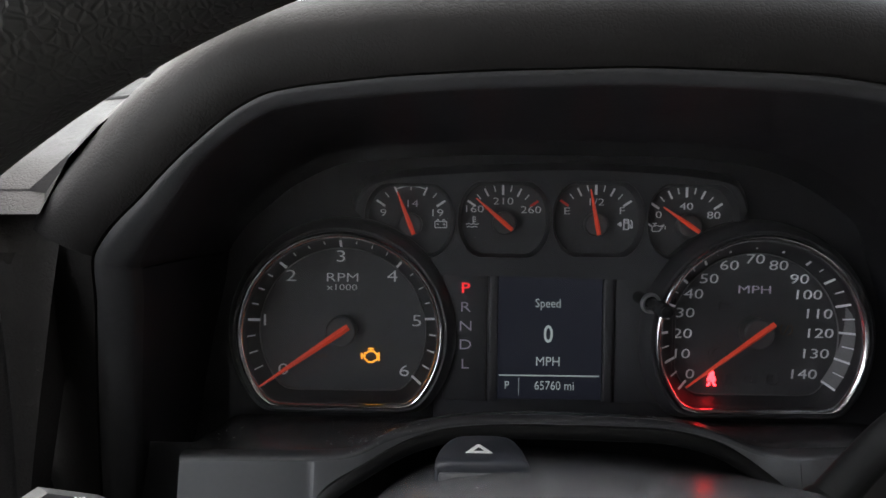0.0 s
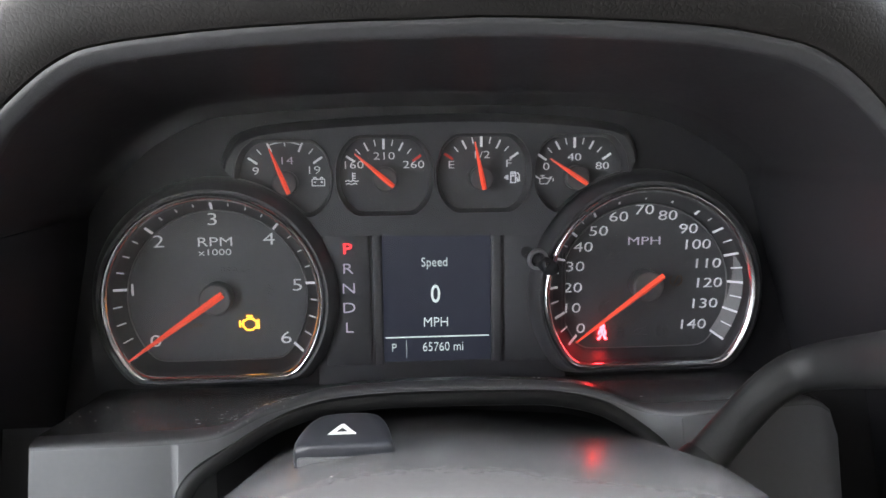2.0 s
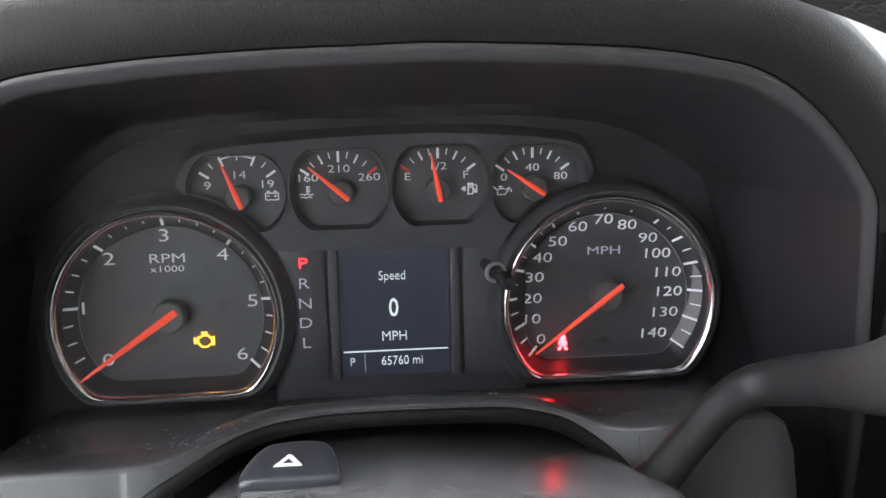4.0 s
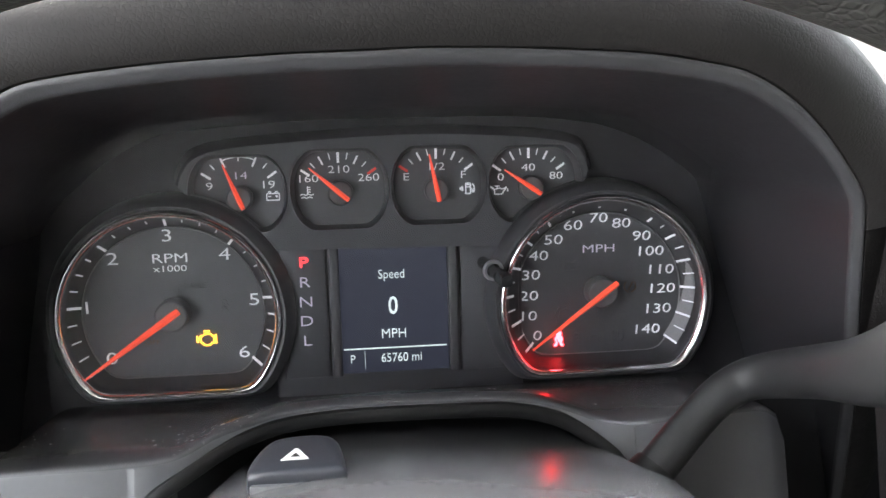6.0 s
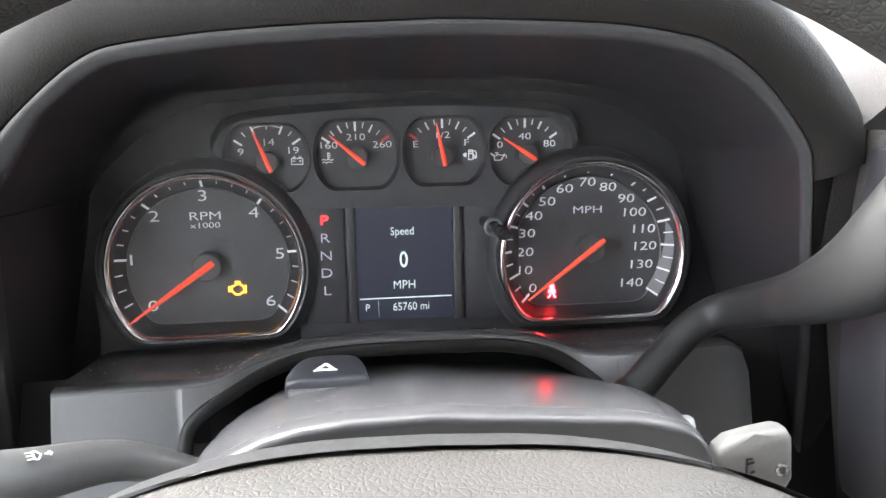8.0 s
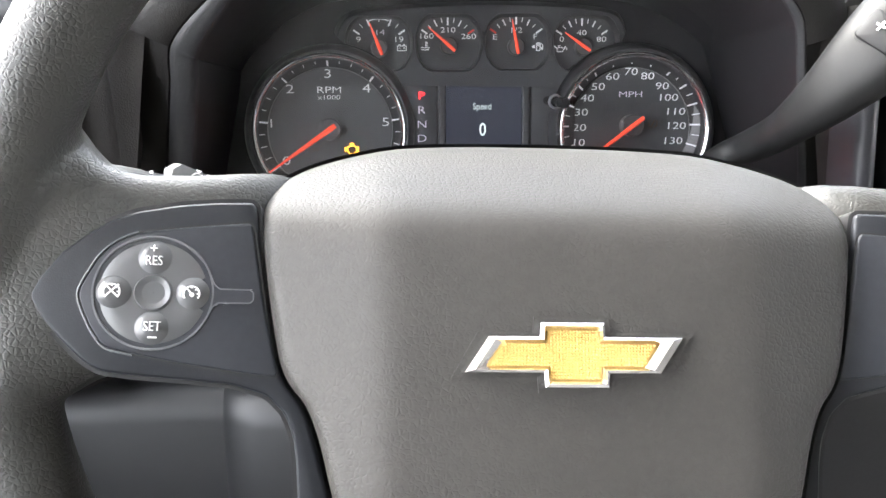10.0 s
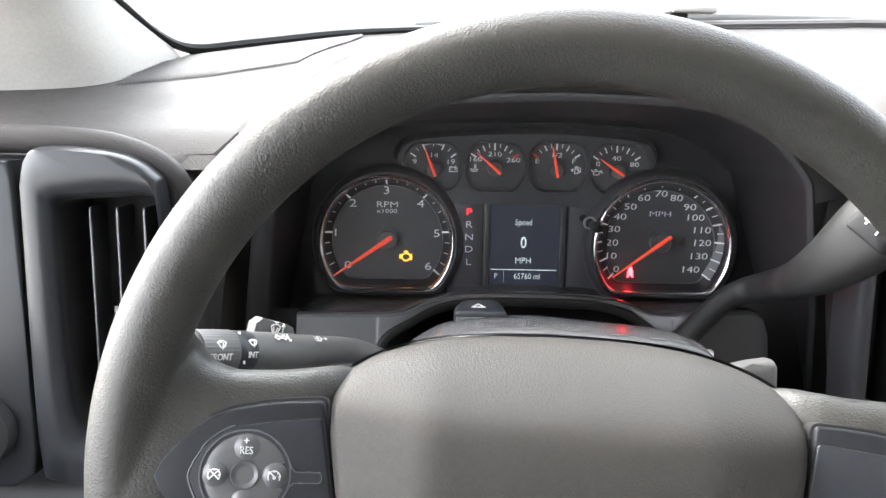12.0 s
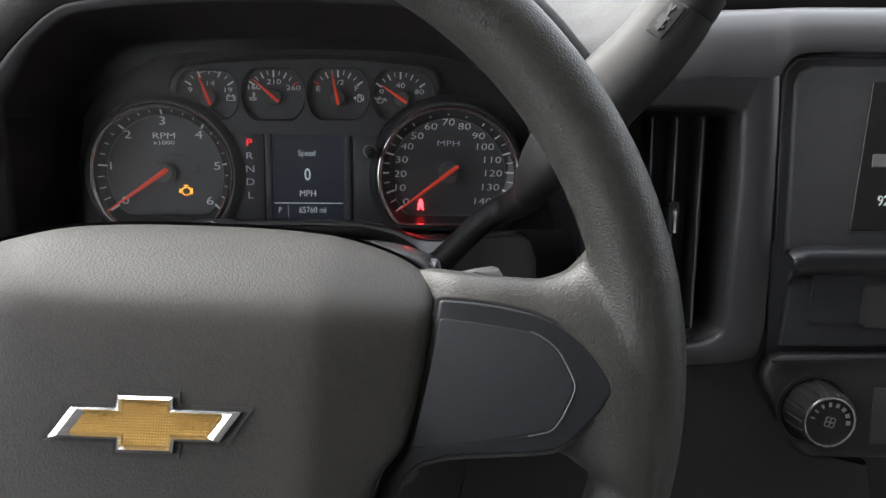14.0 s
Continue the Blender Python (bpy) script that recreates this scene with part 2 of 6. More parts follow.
def loft(rings, closed=True, cap0=False, cap1=False, bm=None):
    """Quads between rings of equally many points."""
    bm = bm or bmesh.new()
    vs = [[bm.verts.new(p) for p in ring] for ring in rings]
    n = len(vs[0])
    for a, b in zip(vs, vs[1:]):
        for i in range(n if closed else n - 1):
            j = (i + 1) % n
            bm.faces.new((a[i], a[j], b[j], b[i]))
    if cap0:
        bm.faces.new(vs[0])
    if cap1:
        bm.faces.new(vs[-1][::-1])
    return bm


def prism(poly, y0, y1, bevel=0.0, bm=None, segments=2):
    """A polygon in x and z, thick from y0 (front) to y1 (back), with a rounded front edge."""
    bm = bm or bmesh.new()
    front = [bm.verts.new((x, y0, z)) for x, z in poly]
    back = [bm.verts.new((x, y1, z)) for x, z in poly]
    f = bm.faces.new(front)
    bm.faces.new(back[::-1])
    n = len(poly)
    for i in range(n):
        j = (i + 1) % n
        bm.faces.new((front[j], front[i], back[i], back[j]))
    if bevel:
        bmesh.ops.bevel(bm, geom=list(f.edges), offset=bevel, segments=segments, profile=0.5, affect="EDGES")
    return bm


def slab(poly, y0, y1, r):
    """A plate in x and z with a rounded front edge of radius r, its front at y0."""
    steps = [(0.0, y1), (0.0, y0 + r)] + [(-r * (1 - math.cos(radians(a))), y0 + r * (1 - math.sin(radians(a)))) for a in (30, 60, 90)]
    return loft([[(x, y, z) for x, z in grown(poly, d)] for d, y in steps], cap1=True)


def grown(poly, d):
    """A closed outline moved outwards by d."""
    out = []
    n = len(poly)
    area = sum(poly[i][0] * poly[(i + 1) % n][1] - poly[(i + 1) % n][0] * poly[i][1] for i in range(n))
    s = 1 if area < 0 else -1
    for i in range(n):
        t = (Vector(poly[(i + 1) % n]) - Vector(poly[i - 1])).normalized()
        out.append((poly[i][0] - s * t.y * d, poly[i][1] + s * t.x * d))
    return out


def box(x0, x1, y0, y1, z0, z1, bevel=0.0, segments=2, bm=None):
    own = bmesh.new()
    bmesh.ops.create_cube(own, size=1)
    own.transform(Matrix.Translation(((x0 + x1) / 2, (y0 + y1) / 2, (z0 + z1) / 2)) @ Matrix.Diagonal((x1 - x0, y1 - y0, z1 - z0, 1)))
    if bevel:
        bmesh.ops.bevel(own, geom=own.edges[:], offset=bevel, segments=segments, profile=0.5, affect="EDGES")
    if bm is None:
        return own
    me = bpy.data.meshes.new("tmp")
    own.to_mesh(me)
    own.free()
    bm.from_mesh(me)
    bpy.data.meshes.remove(me)
    return bm


def smooth_path(points, steps=6):
    """A Catmull-Rom curve through points of any size."""
    pts = [np.array(p, float) for p in points]
    pts = [2 * pts[0] - pts[1]] + pts + [2 * pts[-1] - pts[-2]]
    out = []
    for a, b, c, d in zip(pts, pts[1:], pts[2:], pts[3:]):
        for k in range(steps):
            t = k / steps
            out.append(0.5 * (2 * b + (c - a) * t + (2 * a - 5 * b + 4 * c - d) * t * t + (3 * b - a - 3 * c + d) * t ** 3))
    return out + [pts[-2]]


def tube(rows, side=(0, -1, 0), n=20, steps=6, cap=True, power=2.0):
    """A tube through rows (x, y, z, half width, half depth), its depth measured along side."""
    rows = smooth_path(rows, steps)
    rings, side = [], Vector(side).normalized()
    for i, r in enumerate(rows):
        a, b = rows[max(0, i - 1)], rows[min(len(rows) - 1, i + 1)]
        way = Vector(b[:3] - a[:3]).normalized()
        w = way.cross(side).normalized()
        d = w.cross(way).normalized()
        ring = []
        for k in range(n):
            t = 2 * math.pi * k / n
            c, s = math.cos(t), math.sin(t)
            c, s = math.copysign(abs(c) ** (2 / power), c), math.copysign(abs(s) ** (2 / power), s)
            ring.append(Vector(r[:3]) + w * (c * r[3]) + d * (s * r[4]))
        rings.append(ring)
    return loft(rings, cap0=cap, cap1=cap)


def lathe(profile, cx, cz, n=64, outline=None, bm=None, close=False):
    """Rings (radius, y) about an axis along y; outline(angle) scales the radius."""
    rings = []
    for r, y in profile:
        ring = []
        for k in range(n):
            t = 2 * math.pi * k / n
            q = r * (outline(t, r) if outline else 1)
            ring.append((cx + q * math.cos(t), y, cz + q * math.sin(t)))
        rings.append(ring)
    return loft(rings, cap0=close, cap1=close, bm=bm)


def disc(cx, cz, r, y, n=40, bm=None, outline=None):
    bm = bm or bmesh.new()
    bm.faces.new([bm.verts.new((cx + r * (outline(2 * math.pi * k / n, r) if outline else 1) * math.cos(2 * math.pi * k / n), y,
                                cz + r * (outline(2 * math.pi * k / n, r) if outline else 1) * math.sin(2 * math.pi * k / n))) for k in range(n)])
    return bm


def bar(x0, z0, x1, z1, w, y, h=0.0004, w1=None, bm=None, y1=None):
    """A thin raised stroke from one point to another, in x and z."""
    bm = bm or bmesh.new()
    w1 = w if w1 is None else w1
    y1 = y if y1 is None else y1
    d = Vector((x1 - x0, z1 - z0)).normalized()
    p = Vector((-d.y, d.x))
    c = [(x0 + p.x * w / 2, y, z0 + p.y * w / 2), (x0 - p.x * w / 2, y, z0 - p.y * w / 2),
         (x1 - p.x * w1 / 2, y1, z1 - p.y * w1 / 2), (x1 + p.x * w1 / 2, y1, z1 + p.y * w1 / 2)]
    top = [bm.verts.new((a, b - h, e)) for a, b, e in c]
    low = [bm.verts.new((a, b + h, e)) for a, b, e in c]
    bm.faces.new(top)
    bm.faces.new(low[::-1])
    for i in range(4):
        j = (i + 1) % 4
        bm.faces.new((top[j], top[i], low[i], low[j]))
    return bm


def strokes(lines, cx, cz, size, w, y, h=0.0003):
    """An icon drawn with strokes; its lines run in a square from -1 to 1."""
    bm = bmesh.new()
    for line in lines:
        for (a, b), (c, d) in zip(line, line[1:]):
            bar(cx + a * size, cz + b * size, cx + c * size, cz + d * size, w, y, h, bm=bm)
    return bm


def ring_line(r, cx=0.0, cz=0.0, a0=0, a1=360, n=16):
    return [(cx + r * math.cos(radians(a0 + (a1 - a0) * k / n)), cz + r * math.sin(radians(a0 + (a1 - a0) * k / n))) for k in range(n + 1)]


def lettering(text, size, wide=1.0, bold=0.0, depth=0.0003):
    """The built-in font as a bmesh in x and z, centred, facing the driver."""
    cu = bpy.data.curves.new("letters", "FONT")
    cu.body, cu.size, cu.align_x, cu.align_y = text, size, "CENTER", "CENTER"
    cu.extrude, cu.offset, cu.resolution_u = depth, bold, 3
    ob = bpy.data.objects.new("letters", cu)
    me = bpy.data.meshes.new_from_object(ob)
    bm = bmesh.new()
    bm.from_mesh(me)
    bpy.data.objects.remove(ob)
    bpy.data.curves.remove(cu)
    bpy.data.meshes.remove(me)
    xs = [v.co.x for v in bm.verts]
    ys = [v.co.y for v in bm.verts]
    mx, my = (min(xs) + max(xs)) / 2, (min(ys) + max(ys)) / 2
    for v in bm.verts:
        v.co = Vector(((v.co.x - mx) * wide, -v.co.z, v.co.y - my))
    return bm


def word(name, text, x, z, y, cap, mat, parent, wide=1.3, bold=0.0, base=DASH, turn=None, label="", lean=0.0):
    """Lettering with capitals cap metres high, set at a place of the frame."""
    bm = lettering(text, cap * 1.03 / 0.7, wide, bold - 0.014 * cap)
    if lean:
        for v in bm.verts:
            v.co.x += v.co.z * lean
    bm.transform((turn or Matrix()) if turn else Matrix.Translation((x, y, z)))
    return part(name, bm, mat, parent, label, base=base, smooth=False)

# ---- the cab's shell ----
def level(y):
    """Height of the level dash top in the dashboard's frame."""
    return 0.134 + (y - 0.70) * 0.268


ground = solid("ground", loft([[(-400, -400, 0), (400, -400, 0)], [(-400, 400, 0), (400, 400, 0)]], closed=False), CONCRETE,
               "pale concrete yard outside the cab", "ground", base=Matrix(), kind="structure", smooth=False)
CABX0, CABX1 = -0.44, 1.34
solid("cab_floor", box(CABX0, CABX1, -1.2, 1.1, 0.62, 0.66), CLOTH, "dark carpeted cab floor", "floor", base=Matrix(), kind="structure", smooth=False)
# Roof and walls are unseen; height and window bays are set to shape daylight.
solid("cab_roof", box(CABX0 - 0.02, CABX1 + 0.02, -1.22, 0.16, 1.89, 1.93), HEADLINER, "pale woven headliner above the seats", "ceiling", base=Matrix(), kind="structure", smooth=False)


def wall_open(axis, at, thick, a0, a1, z0, z1, oa0, oa1, oz0, oz1):
    """A wall with one window opening; axis x: it stands across x."""
    bm = bmesh.new()
    for p0, p1, q0, q1 in ((a0, a1, z0, oz0), (a0, a1, oz1, z1), (a0, oa0, oz0, oz1), (oa1, a1, oz0, oz1)):
        if p1 - p0 < 1e-4 or q1 - q0 < 1e-4:
            continue
        if axis == "x":
            box(at, at + thick, p0, p1, q0, q1, bm=bm)
        else:
            box(p0, p1, at, at + thick, q0, q1, bm=bm)
    return bm


solid("wall_left", wall_open("x", CABX0 - 0.05, 0.05, -1.2, 1.05, 0.66, 1.89, -0.8, 1.05, 1.27, 1.84), CLOTH, "dark door trim with an open window bay", "wall", base=Matrix(), kind="structure", smooth=False)
solid("wall_right", wall_open("x", CABX1, 0.05, -1.2, 1.05, 0.66, 1.89, -0.1, 0.70, 1.45, 1.80), CLOTH, "dark far door trim with an open window bay", "wall", base=Matrix(), kind="structure", smooth=False)
# Added without a window to keep light from behind off the wheel.
solid("wall_rear", box(CABX0, CABX1, -1.25, -1.20, 0.66, 1.89), CLOTH, "unseen dark panel closing off light from the rear", "wall", base=Matrix(), kind="structure", smooth=False)
solid("wall_front", box(CABX0, CABX1, 1.05, 1.10, 0.66, 1.33), VOID, "black firewall under the dash", "wall", base=Matrix(), kind="structure", smooth=False)

# windscreen, its black edge band and the pillar
WS0, WS1 = (0.735, 1.395), (0.15, 1.885)
bm = loft([[(CABX0 + 0.16, WS0[0] - 0.13, WS0[1] + 0.005), (-0.10, WS0[0] - 0.01, WS0[1]), (0.45, WS0[0] + 0.05, WS0[1]), (CABX1 - 0.1, WS0[0] - 0.05, WS0[1])],
           [(CABX0 + 0.14, WS1[0] - 0.06, WS1[1]), (-0.05, WS1[0], WS1[1]), (0.45, WS1[0] + 0.02, WS1[1]), (CABX1 - 0.15, WS1[0] - 0.04, WS1[1])]], closed=False)
windscreen = solid("window_1", bm, PANE, "clear raked windscreen over the dash", "window", base=Matrix(), kind="structure")
windscreen.visible_shadow = False

# ---- dash top ----
def brow_bump(x, y):
    """The raised hood over the dials, which dies away towards the windscreen."""
    u = (x - 0.045) / 0.185
    side = max(0.0, 1 - abs(u) ** 2.6) ** 0.55 if abs(u) < 1 else 0.0
    k = min(1.0, max(0.0, (y - 0.30) / 0.34))
    return side * (1 - k * k * (3 - 2 * k))


def dash_height(x, y):
    roll = max(0.0, 0.31 - y) / 0.04
    arch = -0.004 * min(1.0, max(0.0, (-x - 0.10) / 0.25)) if x < -0.10 else 0.010 * min(1, max(0, (x - 0.05) / 0.4))
    bump = brow_bump(x, y)
    k = min(1.0, max(0.0, (x - 0.235) / 0.075))
    rise = 0.038 * k * k * (3 - 2 * k) * max(0.0, (0.60 - y) / 0.315)
    return level(y) + arch - 0.014 * roll * roll * (1 - bump) + 0.054 * bump + rise


XS = [CABX0 + (0.55 - CABX0) * i / 90 for i in range(91)] + [0.55 + 0.79 * i / 20 for i in range(1, 21)]
YS = [0.27 + 0.455 * j / 44 for j in range(45)]


def shove(x, y):
    """The near edge stands further back over the console."""
    k = min(1.0, max(0.0, (x - 0.235) / 0.075))
    return y + 0.017 * k * min(1.0, max(0.0, (0.36 - y) / 0.09))


rows = [[(x, shove(x, y), dash_height(x, shove(x, y))) for x in XS] for y in YS]
bm = loft(rows, closed=False)
for lo, hi in ((-0.5, -0.165), (0.222, 1.4)):
    near = [(x, shove(x, 0.27)) for x in XS if lo < x < hi]
    loft([[(x, y + 0.002, dash_height(x, y) - 0.012) for x, y in near], [(x, y, dash_height(x, y)) for x, y in near]], closed=False, bm=bm)
    if lo > 0:
        loft([[(x, y + 0.012, dash_height(x, y) - 0.060) for x, y in near if x < 0.27], [(x, y + 0.002, dash_height(x, y) - 0.012) for x, y in near if x < 0.27]], closed=False, bm=bm)
dashboard = thing("dashboard", "dark grey grained dashboard reaching to the windscreen", "dashboard", (0.3, 0.5, 0.05), kind="structure")
part("dash_top", bm, DASHSKIN, dashboard, "grey grained soft dash top")

# speaker grille in the corner by the pillar
def grille_edge(u):
    """Near and far borders of the grille, from the pillar towards the dial hood."""
    near = np.interp(u, (0, 0.4, 0.8, 1), (0.428, 0.462, 0.520, 0.640))
    far = np.interp(u, (0, 0.2, 0.5, 1), (0.500, 0.550, 0.590, 0.652))
    x = -0.273 + 0.173 * u
    return x, float(near), float(max(far, near + 0.004))


grille = []
for i in range(17):
    x, y0, y1 = grille_edge(i / 16)
    ring = [(x, y0, dash_height(x, y0) + 0.0002)]
    ring += [(x, y0 + 0.002 + (y1 - y0 - 0.002) * k / 5, dash_height(x, y0 + (y1 - y0) * k / 5) + 0.0022) for k in range(6)]
    grille.append(ring)
speaker = thing("speaker_grille", "grey perforated speaker grille in the dash corner", "speaker", (-0.22, 0.50, 0.07))
part("grille_plate", loft(grille, closed=False), DASHSKIN, speaker)
bm = bmesh.new()
for i in range(64):
    for k in range(26):
        u = (i + 0.5 * (k % 2)) / 64
        x, y0, y1 = grille_edge(u)
        y = 0.432 + 0.0052 * k + 0.03 * u
        if y0 + 0.005 < y < y1 - 0.004:
            z = dash_height(x, y) + 0.0026
            bm.faces.new([bm.verts.new((x + 0.0010 * math.cos(q), y + 0.0019 * math.sin(q), z + 0.268 * 0.0019 * math.sin(q))) for q in [radians(60 * w) for w in range(6)]])
for i in range(62):
    x, y0, y1 = grille_edge((i + 0.5) / 64)
    z = dash_height(x, y0) + 0.0014
    bm.faces.new([bm.verts.new((x + 0.0010 * math.cos(q), y0 + 0.0006 + 0.0008 * math.sin(q), z + 0.0010 * math.sin(q))) for q in [radians(60 * w) for w in range(6)]])
tagged(part("perforated_field", bm, VOID, speaker, "small round black holes", smooth=False), kind="stuff")

# defroster slot along the glass
bm = bmesh.new()
slot = [[(0.17 + 0.80 * i / 20, y, dash_height(0.17 + 0.8 * i / 20, y) + 0.003 + h) for i in range(21)] for y, h in ((0.6905, -0.004), (0.691, 0.0022), (0.693, 0.003), (0.712, 0.003), (0.716, 0.0))]
loft(slot, closed=False, bm=bm)
defrost = thing("defroster_vent", "long narrow black defroster slot along the windscreen", "vent", (0.55, 0.70, 0.14))
part("slot_frame", bm, DASHSKIN, defrost)
bm = loft([[(0.18 + 0.78 * i / 20, y, dash_height(0.18 + 0.78 * i / 20, y) + 0.0068) for i in range(21)] for y in (0.697, 0.709)], closed=False)
part("slot", bm, VOID, defrost)
# Black strip laid along the frame's foot as its shadow line.
part("foot_shade", tube([(0.178 + 0.254 * i / 8, 0.6895, dash_height(0.178 + 0.254 * i / 8, 0.6895) + 0.0008, 0.0011, 0.0011) for i in range(9)], side=(0, 0, 1), n=6, steps=2), VOID, defrost, "thin black strip for the shadow line at its foot")
# light sensor dome
sx, sy = 0.512, 0.684
bm = bmesh.new()
bmesh.ops.create_uvsphere(bm, u_segments=24, v_segments=12, radius=0.011)
bm.transform(Matrix.Translation((sx, sy, dash_height(sx, sy) + 0.003)) @ Matrix.Diagonal((1, 1, 0.75, 1)))
sensor = thing("light_sensor", "small pale dome sensor on the dash top", "sensor", (sx, sy, dash_height(sx, sy)))
part("dome", bm, PILLAR, sensor)
bm = lathe([(0.0001, -0.002), (0.014, -0.002), (0.014, 0.002), (0.012, 0.004)], 0, 0, 32)
bm.transform(Matrix.Translation((sx, sy, dash_height(sx, sy) + 0.004)) @ pose(0, 0, 0, -90 + 15, 0, 0))
part("base_ring", bm, DASHSKIN, sensor)

# ---- outside: bonnet, wipers, cowl ----
def bonnet(x, y):
    """Bonnet height in the world; a broad raised dome with sloped shoulders."""
    cx = 0.46
    u = abs(x - cx)
    dome = 0.082 / (1 + math.exp((u - 0.70) / 0.028)) - 0.012 / (1 + math.exp((u - 0.40) / 0.012))
    return 1.334 - 0.14 * (y - 1.0) + dome - 0.30 * max(0, u - 0.76)


xs = [-0.75 + 2.42 * i / 96 for i in range(97)]
bm = loft([[(x, y, bonnet(x, y)) for x in xs] for y in [0.92 + 1.35 * j / 24 for j in range(25)]], closed=False)
loft([[(x, 0.82, 1.315) for x in xs], [(x, 0.87, bonnet(x, 0.92) - 0.012) for x in xs], [(x, 0.92, bonnet(x, 0.92)) for x in xs]], closed=False, bm=bm)
loft([[(x, 2.27, bonnet(x, 2.27)) for x in xs], [(x, 2.33, bonnet(x, 2.27) - 0.25) for x in xs]], closed=False, bm=bm)
solid("bonnet", bm, PAINT, "pale silver painted bonnet with a raised centre", "bonnet", base=Matrix())
bm = loft([[(-0.42 + 1.72 * i / 30, y, z + 0.012 * math.sin(math.pi * i / 30)) for i in range(31)] for y, z in ((0.74, 1.340), (0.80, 1.330), (0.93, 1.300), (0.95, 1.25))], closed=False)
solid("cowl_panel", bm, RUBBER, "black plastic cowl under the wipers", "cowl", base=Matrix())
for name, x0, x1 in (("wiper", -0.05, 0.55), ("wiper", 0.50, 1.10)):
    w = thing(name, "black wiper arm resting along the windscreen base", "wiper", (x0, 0.80, 1.40), base=Matrix(), group="wipers")
    part("arm", tube([(x0, 0.815, 1.385, 0.006, 0.004), ((x0 + x1) / 2, 0.80, 1.402, 0.006, 0.004), (x1, 0.775, 1.405, 0.004, 0.003)], n=10), WIPERGREY, w, base=Matrix())
    part("blade", tube([(x0 + 0.12, 0.785, 1.392, 0.003, 0.006), (x1, 0.765, 1.398, 0.003, 0.006)], n=8), WIPERGREY, w, base=Matrix())
nz = thing("washer_nozzle", "small grey washer nozzle block by the wiper", "nozzle", (0.27, 0.74, 0.15))
bm = box(0.245, 0.296, 0.715, 0.735, 0.158, 0.170, 0.003)
part("nozzle_body", bm, PILLAR, nz)
part("nozzle_foot", tube([(0.235, 0.725, 0.152, 0.006, 0.006), (0.262, 0.725, 0.160, 0.007, 0.007)], n=10), RUBBER, nz)

# black band round the windscreen's foot and corner
edge = [(-0.330, 0.10, 0.330, 0.004), (-0.318, 0.33, 0.210, 0.004), (-0.305, 0.42, 0.165, 0.004), (-0.289, 0.482, 0.131, 0.004), (-0.270, 0.528, 0.106, 0.004), (-0.250, 0.560, 0.0985, 0.0055), (-0.20, 0.598, 0.1075, 0.006),
        (-0.10, 0.662, 0.1255, 0.005), (0.10, 0.720, 0.1400, 0.004), (0.35, 0.742, 0.1500, 0.004), (0.65, 0.742, 0.1530, 0.004), (1.10, 0.70, 0.148, 0.004), (1.25, 0.62, 0.13, 0.004)]
bm = tube([(x, y, z, r, r) for x, y, z, r in edge], side=(0, 0, 1), n=8)
solid("windscreen_seal", bm, RUBBER, "black edge band along the windscreen foot", "seal", kind="structure")

# pillar beside the windscreen
PIL = [[(-0.257, 0.560, 0.080), (-0.261, 0.505, 0.060), (-0.270, 0.450, 0.045), (-0.290, 0.424, 0.038), (-0.35, 0.414, 0.036), (-0.45, 0.410, 0.034)],
       [(-0.258, 0.555, 0.096), (-0.264, 0.505, 0.085), (-0.274, 0.448, 0.070), (-0.294, 0.422, 0.062), (-0.35, 0.412, 0.060), (-0.45, 0.405, 0.058)],
       [(-0.270, 0.525, 0.108), (-0.277, 0.480, 0.106), (-0.287, 0.438, 0.098), (-0.308, 0.412, 0.092), (-0.36, 0.400, 0.090), (-0.45, 0.392, 0.088)],
       [(-0.290, 0.480, 0.132), (-0.297, 0.444, 0.136), (-0.308, 0.408, 0.134), (-0.330, 0.386, 0.130), (-0.375, 0.374, 0.128), (-0.45, 0.366, 0.126)],
       [(-0.306, 0.418, 0.167), (-0.314, 0.385, 0.173), (-0.326, 0.352, 0.174), (-0.348, 0.332, 0.172), (-0.390, 0.320, 0.170), (-0.455, 0.312, 0.170)],
       [(-0.320, 0.325, 0.214), (-0.328, 0.295, 0.222), (-0.340, 0.264, 0.226), (-0.362, 0.246, 0.226), (-0.400, 0.236, 0.226), (-0.46, 0.230, 0.226)],
       [(-0.332, 0.100, 0.332), (-0.340, 0.070, 0.340), (-0.352, 0.042, 0.344), (-0.374, 0.026, 0.346), (-0.410, 0.018, 0.346), (-0.46, 0.012, 0.346)],
       [(-0.342, -0.20, 0.49), (-0.350, -0.23, 0.50), (-0.362, -0.26, 0.50), (-0.384, -0.27, 0.50), (-0.42, -0.28, 0.50), (-0.46, -0.29, 0.50)]]
bm = loft(PIL, closed=False)
pillar = solid("pillar_left", bm, PILLAR, "pale grey moulded windscreen pillar trim", "pillar", kind="structure", sharp=180)
thick = pillar.modifiers.new("thickness", "SOLIDIFY")
thick.thickness, thick.offset = 0.012, 1
sub = pillar.modifiers.new("round", "SUBSURF")
sub.levels = sub.render_levels = 2

